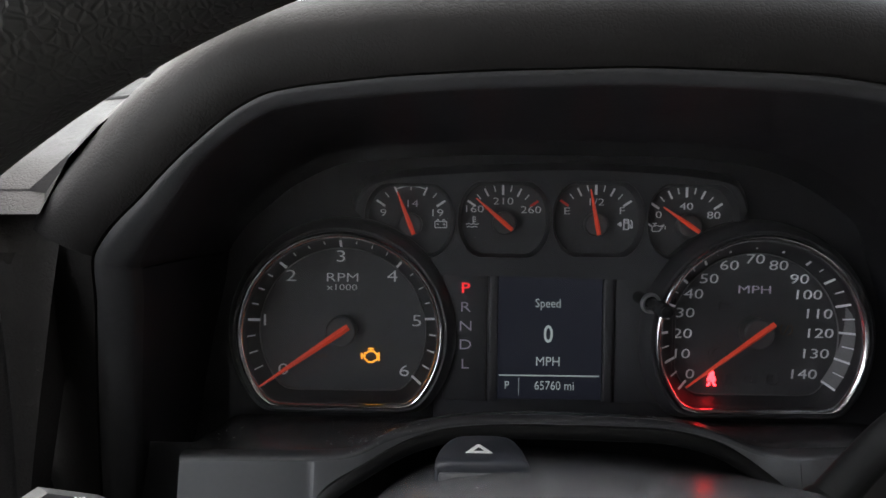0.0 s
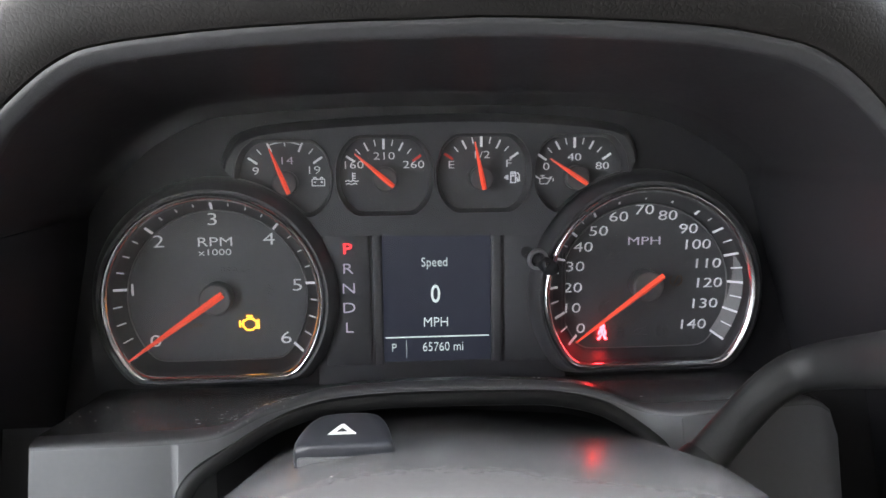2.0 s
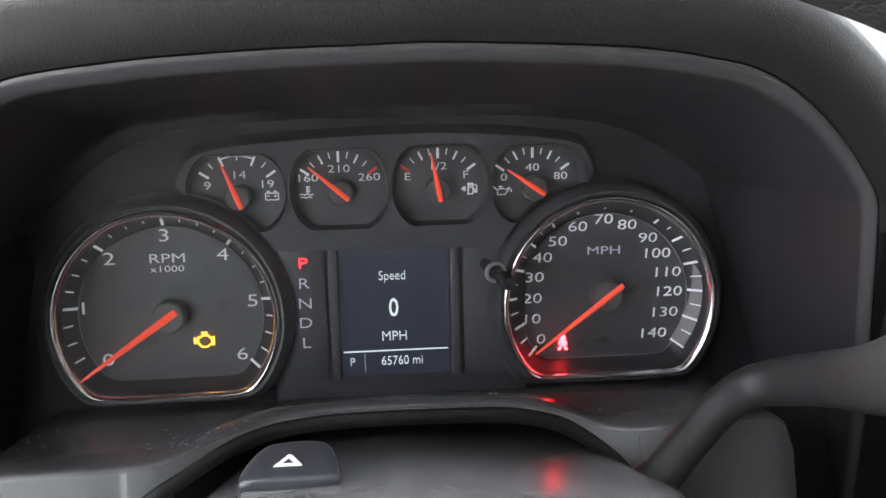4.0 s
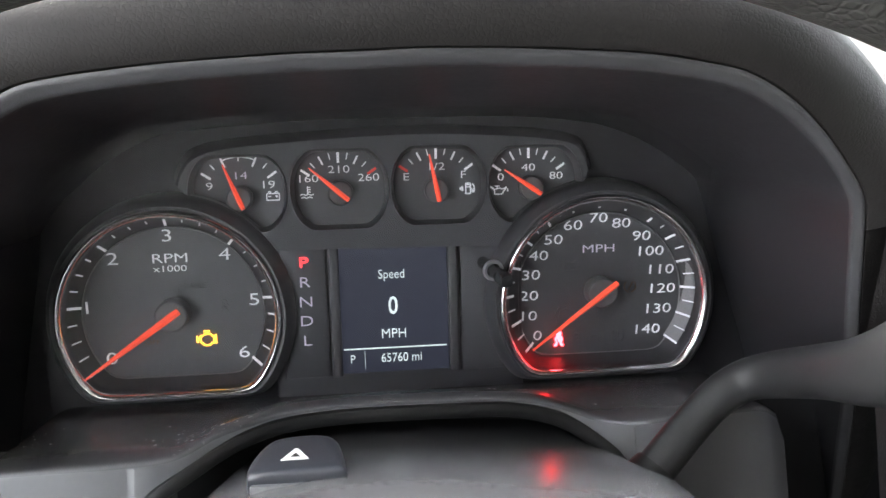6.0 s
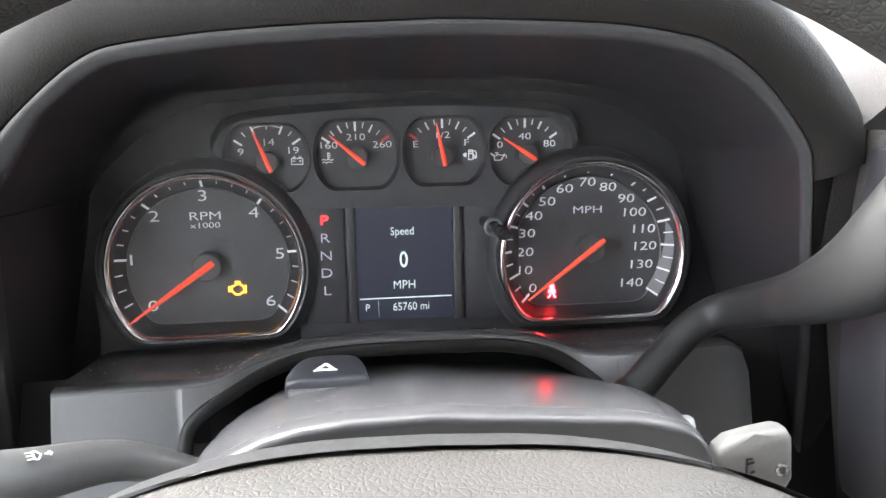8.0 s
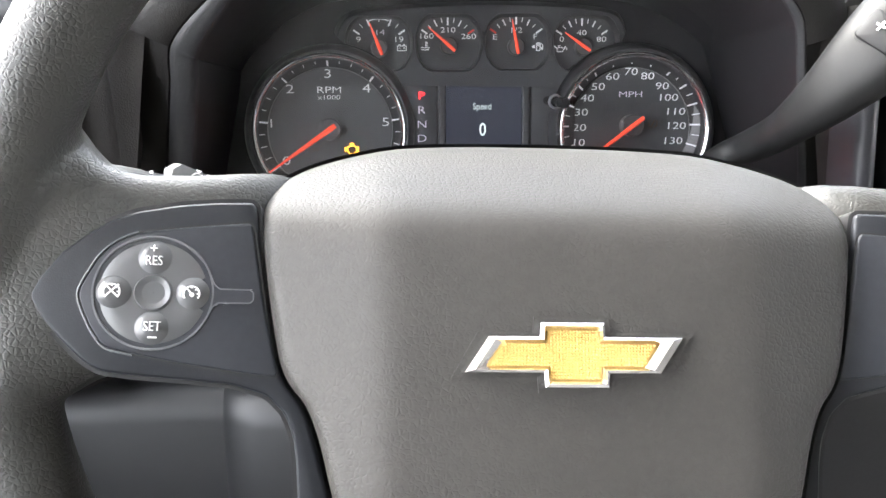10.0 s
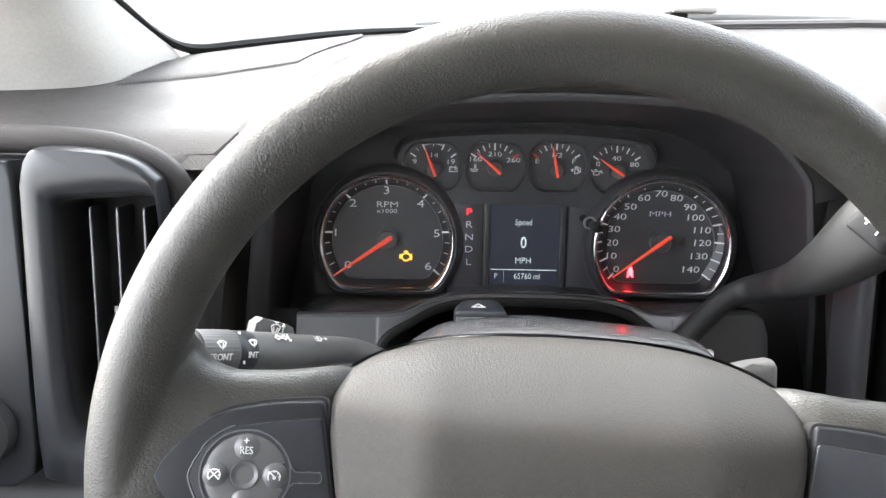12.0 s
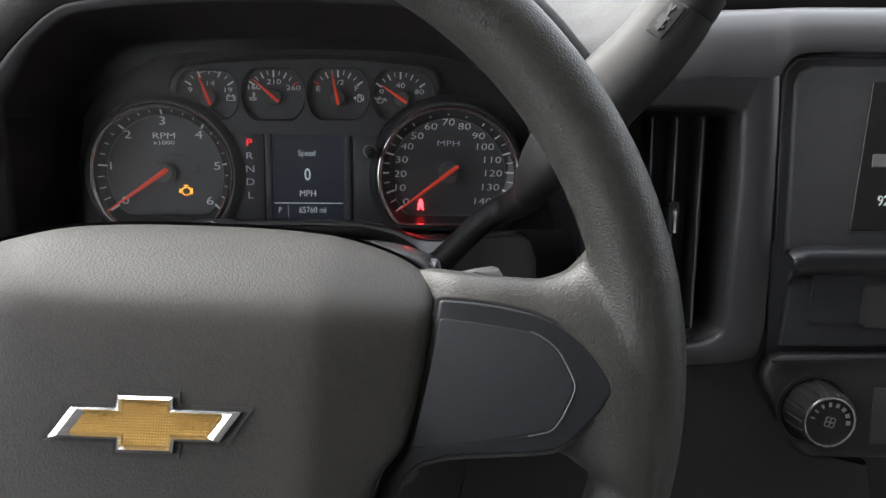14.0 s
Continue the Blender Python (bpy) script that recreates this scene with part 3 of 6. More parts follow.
# ---- dial hood: lip, inner shell and grained brow ----
LIP = [(-0.1600, -0.190), (-0.1545, -0.155), (-0.1475, -0.120), (-0.1434, -0.0978), (-0.1380, -0.0702), (-0.1326, -0.0448), (-0.1290, -0.0283), (-0.1275, -0.0170), (-0.1250, -0.0095), (-0.1165, 0.0001), (-0.1042, 0.0104), (-0.0923, 0.0209), (-0.0810, 0.0298), (-0.0702, 0.0375), (-0.0620, 0.0422), (-0.0541, 0.0453),
       (-0.0427, 0.0473), (-0.0315, 0.0486), (-0.0129, 0.0504), (0.0191, 0.0522), (0.0419, 0.0528), (0.0700, 0.0534), (0.1234, 0.0514), (0.1519, 0.0476), (0.1660, 0.0440), (0.1815, 0.0360), (0.1960, 0.0250), (0.2095, 0.0120), (0.2180, 0.0020), (0.2230, -0.0110), (0.2290, -0.0300), (0.2345, -0.0480),
       (0.2395, -0.0634), (0.2480, -0.0900), (0.2555, -0.120), (0.2640, -0.155), (0.2720, -0.190)]


def lip_y(z):
    """The dial opening leans: its foot stands further back than its brow."""
    return 0.271 - 0.46 * z


def offset(poly, d):
    """An open outline moved outwards by d."""
    out = []
    for i, (x, z) in enumerate(poly):
        a, b = poly[max(0, i - 1)], poly[min(len(poly) - 1, i + 1)]
        t = Vector((b[0] - a[0], b[1] - a[1])).normalized()
        out.append((x - t.y * d, z + t.x * d))
    return out


lip = [tuple(p) for p in smooth_path(LIP, 4)]


def hood_ring(d, back):
    """The opening's outline moved outwards by d; the bevel is broader on the door's side."""
    out = []
    for i, (x0, z0) in enumerate(lip):
        k = 1 + 1.4 * min(1.0, max(0.0, -(x0 + 0.085) / 0.04)) - 0.35 * min(1.0, max(0.0, (x0 - 0.165) / 0.04)) if d < 0 and back < 0.02 else 1
        x, z = offset(lip, d * k)[i]
        out.append((x, lip_y(z0) + back * (k if back > 0 else 1), z))
    return out


hood = thing("instrument_hood", "black dial hood with grained padded brow and satin lip", "hood", (0.045, 0.25, -0.10))
bm = loft([hood_ring(d, b) for d, b in ((-0.0052, 0.0060), (-0.0051, 0.0034), (-0.0048, 0.0024), (-0.0040, 0.0014), (-0.0022, -0.0004), (-0.0012, -0.0010), (-0.0002, -0.0008), (0.0005, 0.004))], closed=False)
part("lip", bm, LIPGREY, hood, "satin grey lip round the dial opening", sharp=60)


def inner_ring(k):
    out = []
    for x, y, z in hood_ring(-0.0052, 0.0060):
        bx = 0.0500 + (x - 0.050) * 0.98
        bz = min(z * 0.72, 0.034) if z > 0 else z
        out.append((x + (bx - x) * k, y + (0.402 - y) * k, z + (bz - z) * k))
    return out


part("inner_shell", loft([inner_ring(k / 5) for k in range(6)], closed=False), SHELL, hood, "matt black inner shell", sharp=180)
top = [i for i, (x, z) in enumerate(lip) if z > -0.012]
i0, i1 = top[0], top[-1]


def brow_profile(d, back, lo, hi):
    return hood_ring(d, back)[lo:hi]


BROWS = ((-0.0002, 0.004), (0.0004, -0.0016), (0.0030, -0.0038), (0.008, -0.0056), (0.016, -0.006), (0.023, -0.003), (0.029, 0.005), (0.0325, 0.018), (0.0335, 0.045), (0.031, 0.10))
part("brow", loft([brow_profile(d, b, i0, i1 + 1) for d, b in BROWS], closed=False), BROW, hood, "grained dark padded brow")
SIDES = ((-0.0002, 0.004), (0.0006, -0.0008), (0.004, -0.0004), (0.008, 0.0), (0.018, 0.004), (0.030, 0.012), (0.040, 0.03))
for lo, hi in ((0, i0 + 1), (i1, len(lip))):
    part("side_trim", loft([brow_profile(d, b, lo, hi) for d, b in SIDES], closed=False), BROW, hood, "dark side trim under the brow")

# ---- instrument cluster ----
FY = 0.394
cluster = thing("instrument_cluster", "black instrument cluster with two chrome-ringed dials and four small gauges", "cluster", (0.054, 0.40, -0.10))
part("back_plate", box(-0.145, 0.250, 0.3985, 0.404, -0.125, 0.045), SHELL, cluster, smooth=False)


def flat_bottom(flat, p=26):
    """The outline of a round dial cut off straight at the bottom."""
    def f(t, r):
        s = -math.sin(t)
        if s <= 0.05:
            return 1.0
        lim = (flat * r / 0.0520) / s
        return (r ** -p + lim ** -p) ** (-1 / p) / r
    return f


def dial(name, label, cx, cz, rz, R, flat):
    """A deep round dial; its chrome ring is centred at the height rz, a little under the pointer's axis."""
    out = flat_bottom(flat)
    body = part(name, lathe([(0.0430, FY + 0.0008), (0.0440, FY - 0.0004), (R - 0.0038, 0.3885), (R - 0.0030, 0.3868), (R - 0.0029, 0.3826)], cx, rz, 96, out), FACERING, cluster, label)
    part("face", disc(cx, rz, 0.0432, FY, 96, outline=out), FACE, body, "dark grey dial face", smooth=False)
    # Paler ring painted for the lit line along the face plate's edge.
    part("face_edge", lathe([(0.0428, FY - 0.0002), (0.0432, FY - 0.0010), (0.0436, FY - 0.0002)], cx, rz, 96, out), FACEGREY, body)
    part("ring", lathe([(R - 0.0030, 0.3827), (R - 0.0028, 0.3817), (R - 0.0021, 0.3809), (R - 0.0014, 0.3804), (R - 0.0009, 0.3802), (R - 0.0004, 0.3804), (R + 0.0001, 0.3810), (R + 0.0004, 0.3820), (R + 0.0004, 0.3850)], cx, rz, 96, out), CHROME, body, "bright chrome ring")
    part("collar", lathe([(R + 0.0002, 0.3850), (R + 0.0008, 0.3825), (R + 0.0022, 0.3822), (R + 0.0048, 0.3850), (R + 0.0068, 0.3905), (R + 0.0078, 0.4000)], cx, rz, 96, out), TRIM, body, "black outer collar")
    return body


def needle(body, cx, cz, angle, tip, tail, w, hub_r, yh, label="orange-red pointer"):
    a = radians(angle)
    c, s = math.cos(a), math.sin(a)
    part("hub", lathe([(0.0001, yh), (hub_r - 0.0008, yh), (hub_r, yh + 0.0008), (hub_r, FY)], cx, cz, 40), HUB, body, "grey round pointer hub")
    bm = bmesh.new()
    prof = [(-tail, w * 0.9), (0.0, w), (tip * 0.5, w * 0.72), (tip, w * 0.28)]
    rings = []
    for d, ww in prof:
        x, z = cx + c * d, cz + s * d
        rings.append([(x - s * ww / 2, yh - 0.0006, z + c * ww / 2), (x, yh - 0.0022, z), (x + s * ww / 2, yh - 0.0006, z - c * ww / 2), (x, yh - 0.0001, z)])
    loft(rings, cap0=True, cap1=True, bm=bm)
    part("needle", bm, NEEDLE, body, label, smooth=False)


def scale(body, cx, cz, a0, a1, steps, r_in, r_out, major, w_major, w_minor, y_in, y_out, short=0.55):
    for i in range(steps + 1):
        t = radians(a0 + (a1 - a0) * i / steps)
        big = i % major == 0
        k = 1.0 if big else short
        ri = r_out - (r_out - r_in) * k
        bm = bar(cx + ri * math.cos(t), cz + ri * math.sin(t), cx + r_out * math.cos(t), cz + r_out * math.sin(t), w_major if big else w_minor,
                 y_in + (y_out - y_in) * (1 - k) - 0.0007, 0.0003, y1=y_out - 0.0007)
        part("scale_mark", bm, PRINT, body, smooth=False)


TX, TZ = -0.0514, -0.0567
tach = dial("tachometer", "round engine speed dial with a chrome ring", TX, TZ, -0.0577, 0.0519, 0.0371)
T0, T1 = 215.0, -33.2
scale(tach, TX, TZ, T0, T1, 24, 0.0430, 0.0490, 4, 0.0012, 0.0006, 0.3928, 0.3884, short=0.66)
for i, (x, z) in enumerate(((-0.0825, -0.0779), (-0.0920, -0.0522), (-0.0783, -0.0289), (-0.0524, -0.0186), (-0.0259, -0.0286), (-0.0131, -0.0517), (-0.0194, -0.0779))):
    word("number", str(i), x, z, FY - 0.0005, 0.0058, PRINT, tach, 1.45)
word("caption", "RPM", -0.0516, -0.0296, FY - 0.0005, 0.0044, PRINT, tach, 1.45)
word("caption", "x1000", -0.0519, -0.0347, FY - 0.0005, 0.0030, PRINT, tach, 1.45)
needle(tach, TX, TZ, 214.6, 0.0505, 0.0048, 0.0036, 0.0077, 0.3850)

SX, SZ = 0.1600, -0.0553
speedo = dial("speedometer", "round road speed dial with a chrome ring", SX, SZ, -0.0582, 0.0529, 0.0360)
scale(speedo, SX, SZ, 216.4, -35.6, 28, 0.0427, 0.0488, 2, 0.0011, 0.0006, 0.3928, 0.3884, short=0.72)
for i, (x, z) in enumerate(((0.1281, -0.0775), (0.1240, -0.0670), (0.1238, -0.0565), (0.1250, -0.0458), (0.1289, -0.0360), (0.1366, -0.0281), (0.1467, -0.0211), (0.1598, -0.0178),
                            (0.1717, -0.0209), (0.1824, -0.0278), (0.1877, -0.0358), (0.1933, -0.0456), (0.1942, -0.0556), (0.1922, -0.0662), (0.1865, -0.0769))):
    word("number", str(i * 10), x, z, FY - 0.0005, 0.0048, PRINT, speedo, 1.45, lean=0.08)
word("caption", "MPH", 0.1599, -0.0335, FY - 0.0005, 0.0040, PRINTDIM, speedo, 1.5)
needle(speedo, SX, SZ, 216.8, 0.0455, 0.0090, 0.0032, 0.0077, 0.3850)
# grey crescent by the upper speeds
bm = bmesh.new()
for k in range(24):
    t0, t1 = radians(-36 + 58 * k / 24), radians(-36 + 58 * (k + 1) / 24)
    ws = [0.0428 + 0.0046 * (k / 24) ** 2, 0.0490]
    q = [(ws[0], t0), (ws[1], t0), (ws[1], t1), (ws[0], t1)]
    bm.faces.new([bm.verts.new((SX + r * math.cos(t), FY - 0.0010 - 0.0050 * (r - 0.0430) / 0.0060, SZ + r * math.sin(t))) for r, t in q])
part("grey_band", bm, FACEGREY, speedo, "satin grey band behind the upper speeds", smooth=False)

# small gauges in their pod
def gauge_outline(cx, cz, w, h, n=56, p=2.7):
    pts = []
    for k in range(n):
        t = 2 * math.pi * k / n
        c, s = math.cos(t), math.sin(t)
        x = w * math.copysign(abs(c) ** (2 / p), c)
        z = h * 1.12 * math.copysign(abs(s) ** (2 / 2.2), s)
        pts.append((cx + x, cz + max(-h, min(h, z))))
    return clear_of_dials(pts)


GY = 0.3875
GAUGES = [(-0.0168, 0.0005, 0.0232, 0.0186), (0.0310, 0.0012, 0.0236, 0.0194), (0.0785, 0.0017, 0.0234, 0.0192), (0.1260, 0.0010, 0.0234, 0.0190)]
DIALS = ((-0.0514, -0.0577, 0.0598), (0.1600, -0.0582, 0.0608))


def clear_of_dials(line):
    """Moves points that lie within a dial's collar out to its edge."""
    out = []
    for x, z in line:
        for cx, cz, r in DIALS:
            d = math.hypot(x - cx, z - cz)
            if d < r:
                x, z = cx + (x - cx) * r / d, cz + (z - cz) * r / d
        out.append((x, z))
    return out


podtop = [tuple(p) for p in smooth_path([(-0.0440, 0.0046), (-0.0415, 0.0110), (-0.0340, 0.0185), (-0.010, 0.0228), (0.0588, 0.0262), (0.110, 0.0246), (0.142, 0.0205), (0.1500, 0.0140), (0.1525, 0.0064)], 4)]
arc_s = [(0.1600 + 0.0604 * math.cos(radians(t)), -0.0582 + 0.0604 * math.sin(radians(t))) for t in range(99, 152, 4)]
arc_t = [(-0.0514 + 0.0594 * math.cos(radians(t)), -0.0577 + 0.0594 * math.sin(radians(t))) for t in range(31, 82, 4)]
podline = podtop + arc_s + arc_t
bm = bmesh.new()
edges = []
for line in [podline] + [gauge_outline(*g) for g in GAUGES]:
    vs = [bm.verts.new((x, GY, z)) for x, z in line]
    edges += [bm.edges.new((vs[i], vs[(i + 1) % len(vs)])) for i in range(len(vs))]
bmesh.ops.triangle_fill(bm, edges=edges, use_beauty=True)
loft([[(x, GY, z) for x, z in podtop], [(x + (x - 0.055) * 0.012, GY + 0.0012, z + 0.0012) for x, z in podtop], [(x + (x - 0.055) * 0.04, 0.3990, z + 0.0046) for x, z in podtop]], closed=False, bm=bm)
part("gauge_pod", bm, POD, cluster, "dark grey panel holding the four small gauges", sharp=30)
gauge_parts = []
for (cx, cz, w, h), nm, lab in zip(GAUGES, ("voltmeter", "temperature_gauge", "fuel_gauge", "oil_gauge"),
                                   ("small battery voltage gauge", "small coolant temperature gauge", "small fuel level gauge", "small oil pressure gauge")):
    o0, o1, o2 = gauge_outline(cx, cz, w, h), gauge_outline(cx, cz, w - 0.0007, h - 0.0007), gauge_outline(cx, cz, w - 0.0018, h - 0.0018)
    g = part(nm, loft([[(x, GY, z) for x, z in o0], [(x, GY - 0.0008, z) for x, z in gauge_outline(cx, cz, w - 0.0003, h - 0.0003)], [(x, GY, z) for x, z in o1], [(x, FY + 0.0002, z) for x, z in o2]]), TRIM, cluster, lab)
    bm = bmesh.new()
    bm.faces.new([bm.verts.new((x, FY, z)) for x, z in o2])
    part("face", bm, FACE, g, "dark grey dial face", smooth=False)
    gauge_parts.append(g)
HUBS = [(-0.0165, -0.0019), (0.0312, -0.0007), (0.0777, -0.0010), (0.1245, -0.0012)]
TIPS = [(-0.0229, 0.0145), (0.0168, 0.0118), (0.0742, 0.0168), (0.1107, 0.0082)]
for g, (hx, hz), (tx, tz) in zip(gauge_parts, HUBS, TIPS):
    ang = math.degrees(math.atan2(tz - hz, tx - hx))
    needle(g, hx, hz, ang, math.hypot(tx - hx, tz - hz), 0.0052, 0.0024, 0.0060, 0.3872)


def tick(g, name, pts, mat):
    for x0, z0, x1, z1, w in pts:
        part(name, bar(x0, z0, x1, z1, w, FY - 0.0006, 0.0003), mat, g, smooth=False)


def fan(hx, hz, angles, r0, r1, w):
    return [(hx + r0 * math.cos(radians(a)), hz + r0 * math.sin(radians(a)), hx + r1 * math.cos(radians(a)), hz + r1 * math.sin(radians(a)), w) for a in angles]


hx, hz = -0.0165, 0.0005
tick(gauge_parts[0], "scale_mark", fan(hx, hz - 0.002, (146, 34), 0.0160, 0.0212, 0.0011) + fan(hx, hz - 0.002, (114, 66), 0.0158, 0.0205, 0.0009) + fan(hx, hz - 0.002, (130, 50), 0.0176, 0.0206, 0.0005) + fan(hx, hz - 0.002, (90,), 0.0172, 0.0192, 0.0005), PRINT)
bm = bmesh.new()
arc = [(hx + 0.0192 * math.cos(radians(a)), hz - 0.002 + 0.0192 * math.sin(radians(a))) for a in range(66, 115, 6)]
for (a, b), (c, d) in zip(arc, arc[1:]):
    bar(a, b, c, d, 0.0005, FY - 0.0006, 0.0003, bm=bm)
part("arc_mark", bm, PRINT, gauge_parts[0], smooth=False)
word("number", "9", -0.0307, 0.0041, FY - 0.0005, 0.0036, PRINT, gauge_parts[0], 1.4)
word("number", "14", -0.0155, 0.0089, FY - 0.0005, 0.0036, PRINTDIM, gauge_parts[0], 1.4)
word("number", "19", -0.0027, 0.0042, FY - 0.0005, 0.0036, PRINT, gauge_parts[0], 1.4)
for g, (hx, hz), red, names in ((gauge_parts[1], (0.0306, -0.0016), (34,), (("160", 0.0163, 0.0064), ("210", 0.0308, 0.0105), ("260", 0.0450, 0.0062))),
                                (gauge_parts[2], (0.0780, -0.0010), (146,), (("E", 0.0634, 0.0058), ("1/2", 0.0785, 0.0105), ("F", 0.0915, 0.0061))),
                                (gauge_parts[3], (0.1240, -0.0020), (), (("0", 0.1100, 0.0043), ("40", 0.1239, 0.0087), ("80", 0.1379, 0.0043)))):
    tick(g, "scale_mark", [f for a in (146, 34) if a not in red for f in fan(hx, hz, (a,), 0.0168, 0.0218, 0.0011)] + fan(hx, hz, (90,), 0.0152, 0.0203, 0.0012)
         + fan(hx, hz, (117, 63), 0.0162, 0.0207, 0.0009) + fan(hx, hz, (131, 103, 77, 49), 0.0172, 0.0204, 0.0005), PRINT)
    if red:
        tick(g, "red_mark", fan(hx, hz, red, 0.0168, 0.0218, 0.0012), PRINTRED)
    for t, x, z in names:
        word("number", t, x, z, FY - 0.0005, 0.0035, PRINT, g, 1.4)

# printed icons
I_BATT = [[(-1, -0.6), (1, -0.6), (1, 0.45), (-1, 0.45), (-1, -0.6)], [(-0.7, 0.45), (-0.7, 0.75), (-0.35, 0.75), (-0.35, 0.45)], [(0.35, 0.45), (0.35, 0.75), (0.7, 0.75), (0.7, 0.45)], [(-0.75, 0.0), (-0.35, 0.0)], [(0.35, 0.0), (0.75, 0.0)], [(0.55, -0.2), (0.55, 0.2)]]
I_THERM = [[(0.1, 0.95), (0.1, -0.2)], [(0.1, 0.8), (0.55, 0.8)], [(0.1, 0.45), (0.55, 0.45)], [(0.1, 0.1), (0.55, 0.1)], [(-1, -0.35), (-0.6, -0.2), (-0.2, -0.4), (0.2, -0.2), (0.6, -0.4), (1, -0.25)], [(-0.9, -0.8), (-0.5, -0.65), (-0.1, -0.85), (0.3, -0.65), (0.8, -0.8)]]
I_PUMP = [[(-0.45, -0.85), (-0.45, 0.85), (0.35, 0.85), (0.35, -0.85), (-0.6, -0.85)], [(0.35, -0.1), (0.65, -0.1), (0.65, -0.6), (0.95, -0.6), (0.95, 0.35), (0.65, 0.75)], [(-0.3, 0.25), (0.2, 0.25)], [(-0.3, 0.6), (0.2, 0.6)], [(-1.5, 0.0), (-0.95, 0.35), (-0.95, -0.35), (-1.5, 0.0)], [(-1.3, 0.0), (-1.0, 0.0)]]
I_OIL = [[(-1.1, 0.35), (-0.6, 0.05), (-0.6, -0.55), (0.35, -0.55), (1.0, 0.35), (0.5, 0.1), (0.1, 0.25), (-0.6, 0.1), (-1.15, 0.5)], [(-0.25, 0.2), (-0.25, 0.5)], [(-0.5, 0.5), (0.05, 0.5)], [(1.15, 0.15), (1.15, -0.25)]]
I_ENGINE = [[(-0.62, -0.1), (-0.62, 0.35), (-0.35, 0.35), (-0.15, 0.55), (0.45, 0.55), (0.62, 0.3), (0.8, 0.3), (0.8, -0.45), (0.55, -0.45), (0.35, -0.68), (-0.25, -0.68), (-0.5, -0.35), (-0.62, -0.35), (-0.62, 0.0)],
            [(-0.95, 0.35), (-0.95, -0.35)], [(-0.95, 0.0), (-0.62, 0.0)], [(-0.25, 0.85), (0.4, 0.85)], [(0.05, 0.85), (0.05, 0.55)], [(1.0, 0.45), (1.0, -0.55)], [(0.8, -0.1), (1.0, -0.1)]]
I_BELT = [ring_line(0.24, 0, 0.66, 0, 360, 10), [(0, 0.70), (0, 0.62)], [(-0.05, 0.32), (-0.36, 0.16), (-0.42, -0.30)], [(0.05, 0.32), (0.36, 0.16), (0.42, -0.30)], [(-0.30, 0.2), (0.34, -0.42)], [(0, 0.3), (0, -0.45)], [(-0.22, -0.45), (-0.36, -0.85)], [(0.22, -0.45), (0.36, -0.85)], [(-0.6, -0.85), (-0.36, -0.85)], [(0.6, -0.85), (0.36, -0.85)]]
I_ABS = [ring_line(0.62), ring_line(0.95, 0, 0, 125, 235), ring_line(0.95, 0, 0, -55, 55)]
I_SKID = [[(-0.45, 0.2), (-0.3, 0.75), (0.3, 0.75), (0.45, 0.2), (-0.45, 0.2)], [(-0.45, 0.1), (0.45, 0.1)], [(-0.35, -0.1), (-0.6, -0.35), (-0.1, -0.6), (-0.5, -0.9)], [(0.4, -0.1), (0.15, -0.35), (0.65, -0.6), (0.3, -0.9)]]
I_LOCK = [[(-1.0, -0.4), (-1.0, 0.05), (-0.6, 0.4), (0.1, 0.4)], [(-1.0, -0.4), (0.0, -0.4)], [(0.1, -0.5), (0.9, -0.5), (0.9, 0.2), (0.1, 0.2), (0.1, -0.5)], ring_line(0.28, 0.5, 0.3, 0, 180, 8)]
I_TPMS = [[(-0.35, -0.85), (-0.8, -0.45), (-0.85, 0.3), (-0.6, 0.8)], [(0.35, -0.85), (0.8, -0.45), (0.85, 0.3), (0.6, 0.8)], [(-0.45, -0.85), (0.45, -0.85)], [(0, 0.6), (0, -0.15)], [(0, -0.4), (0, -0.55)]]
I_AIRBAG = [ring_line(0.3, 0.1, 0.6), [(-0.1, 0.3), (-0.4, -0.2), (-0.3, -0.9)], [(-0.2, 0.0), (0.4, -0.2)], [(-0.4, -0.3), (0.5, -0.5), (0.6, -0.9)], [(0.5, 0.3), (0.8, 0.0)]]
I_TC = [ring_line(0.85, 0, 0, 130, 260), ring_line(0.85, 0, 0, -80, 50), [(-0.25, -0.6), (0.35, 0.6)]]
Y = FY - 0.0005
part("battery_icon", strokes(I_BATT, -0.0011, -0.0016, 0.0030, 0.0005, Y), PRINT, gauge_parts[0], smooth=False)
part("coolant_icon", strokes(I_THERM, 0.0151, -0.0004, 0.0032, 0.0005, Y), PRINT, gauge_parts[1], smooth=False)
part("pump_icon", strokes(I_PUMP, 0.0938, -0.0008, 0.0030, 0.0006, Y), PRINT, gauge_parts[2], smooth=False)
part("oil_can_icon", strokes(I_OIL, 0.1091, -0.0021, 0.0038, 0.0005, Y), PRINT, gauge_parts[3], smooth=False)
part("engine_telltale", strokes(I_ENGINE, -0.0372, -0.0705, 0.0046, 0.0008, Y), TELLAMBER, tach, "lit amber engine warning light", smooth=False)
part("belt_telltale", strokes(I_BELT, 0.1392, -0.0798, 0.0040, 0.0010, Y), TELLRED, speedo, "lit red seat belt warning light", smooth=False)
part("traction_icon", strokes(I_TC, 0.1766, -0.0538, 0.0036, 0.0004, Y), UNLITAMBER, speedo, "dim amber unlit warning mark", smooth=False)
word("off_mark", "OFF", -0.0629, -0.0708, Y, 0.0022, UNLITAMBER, tach, 1.3)
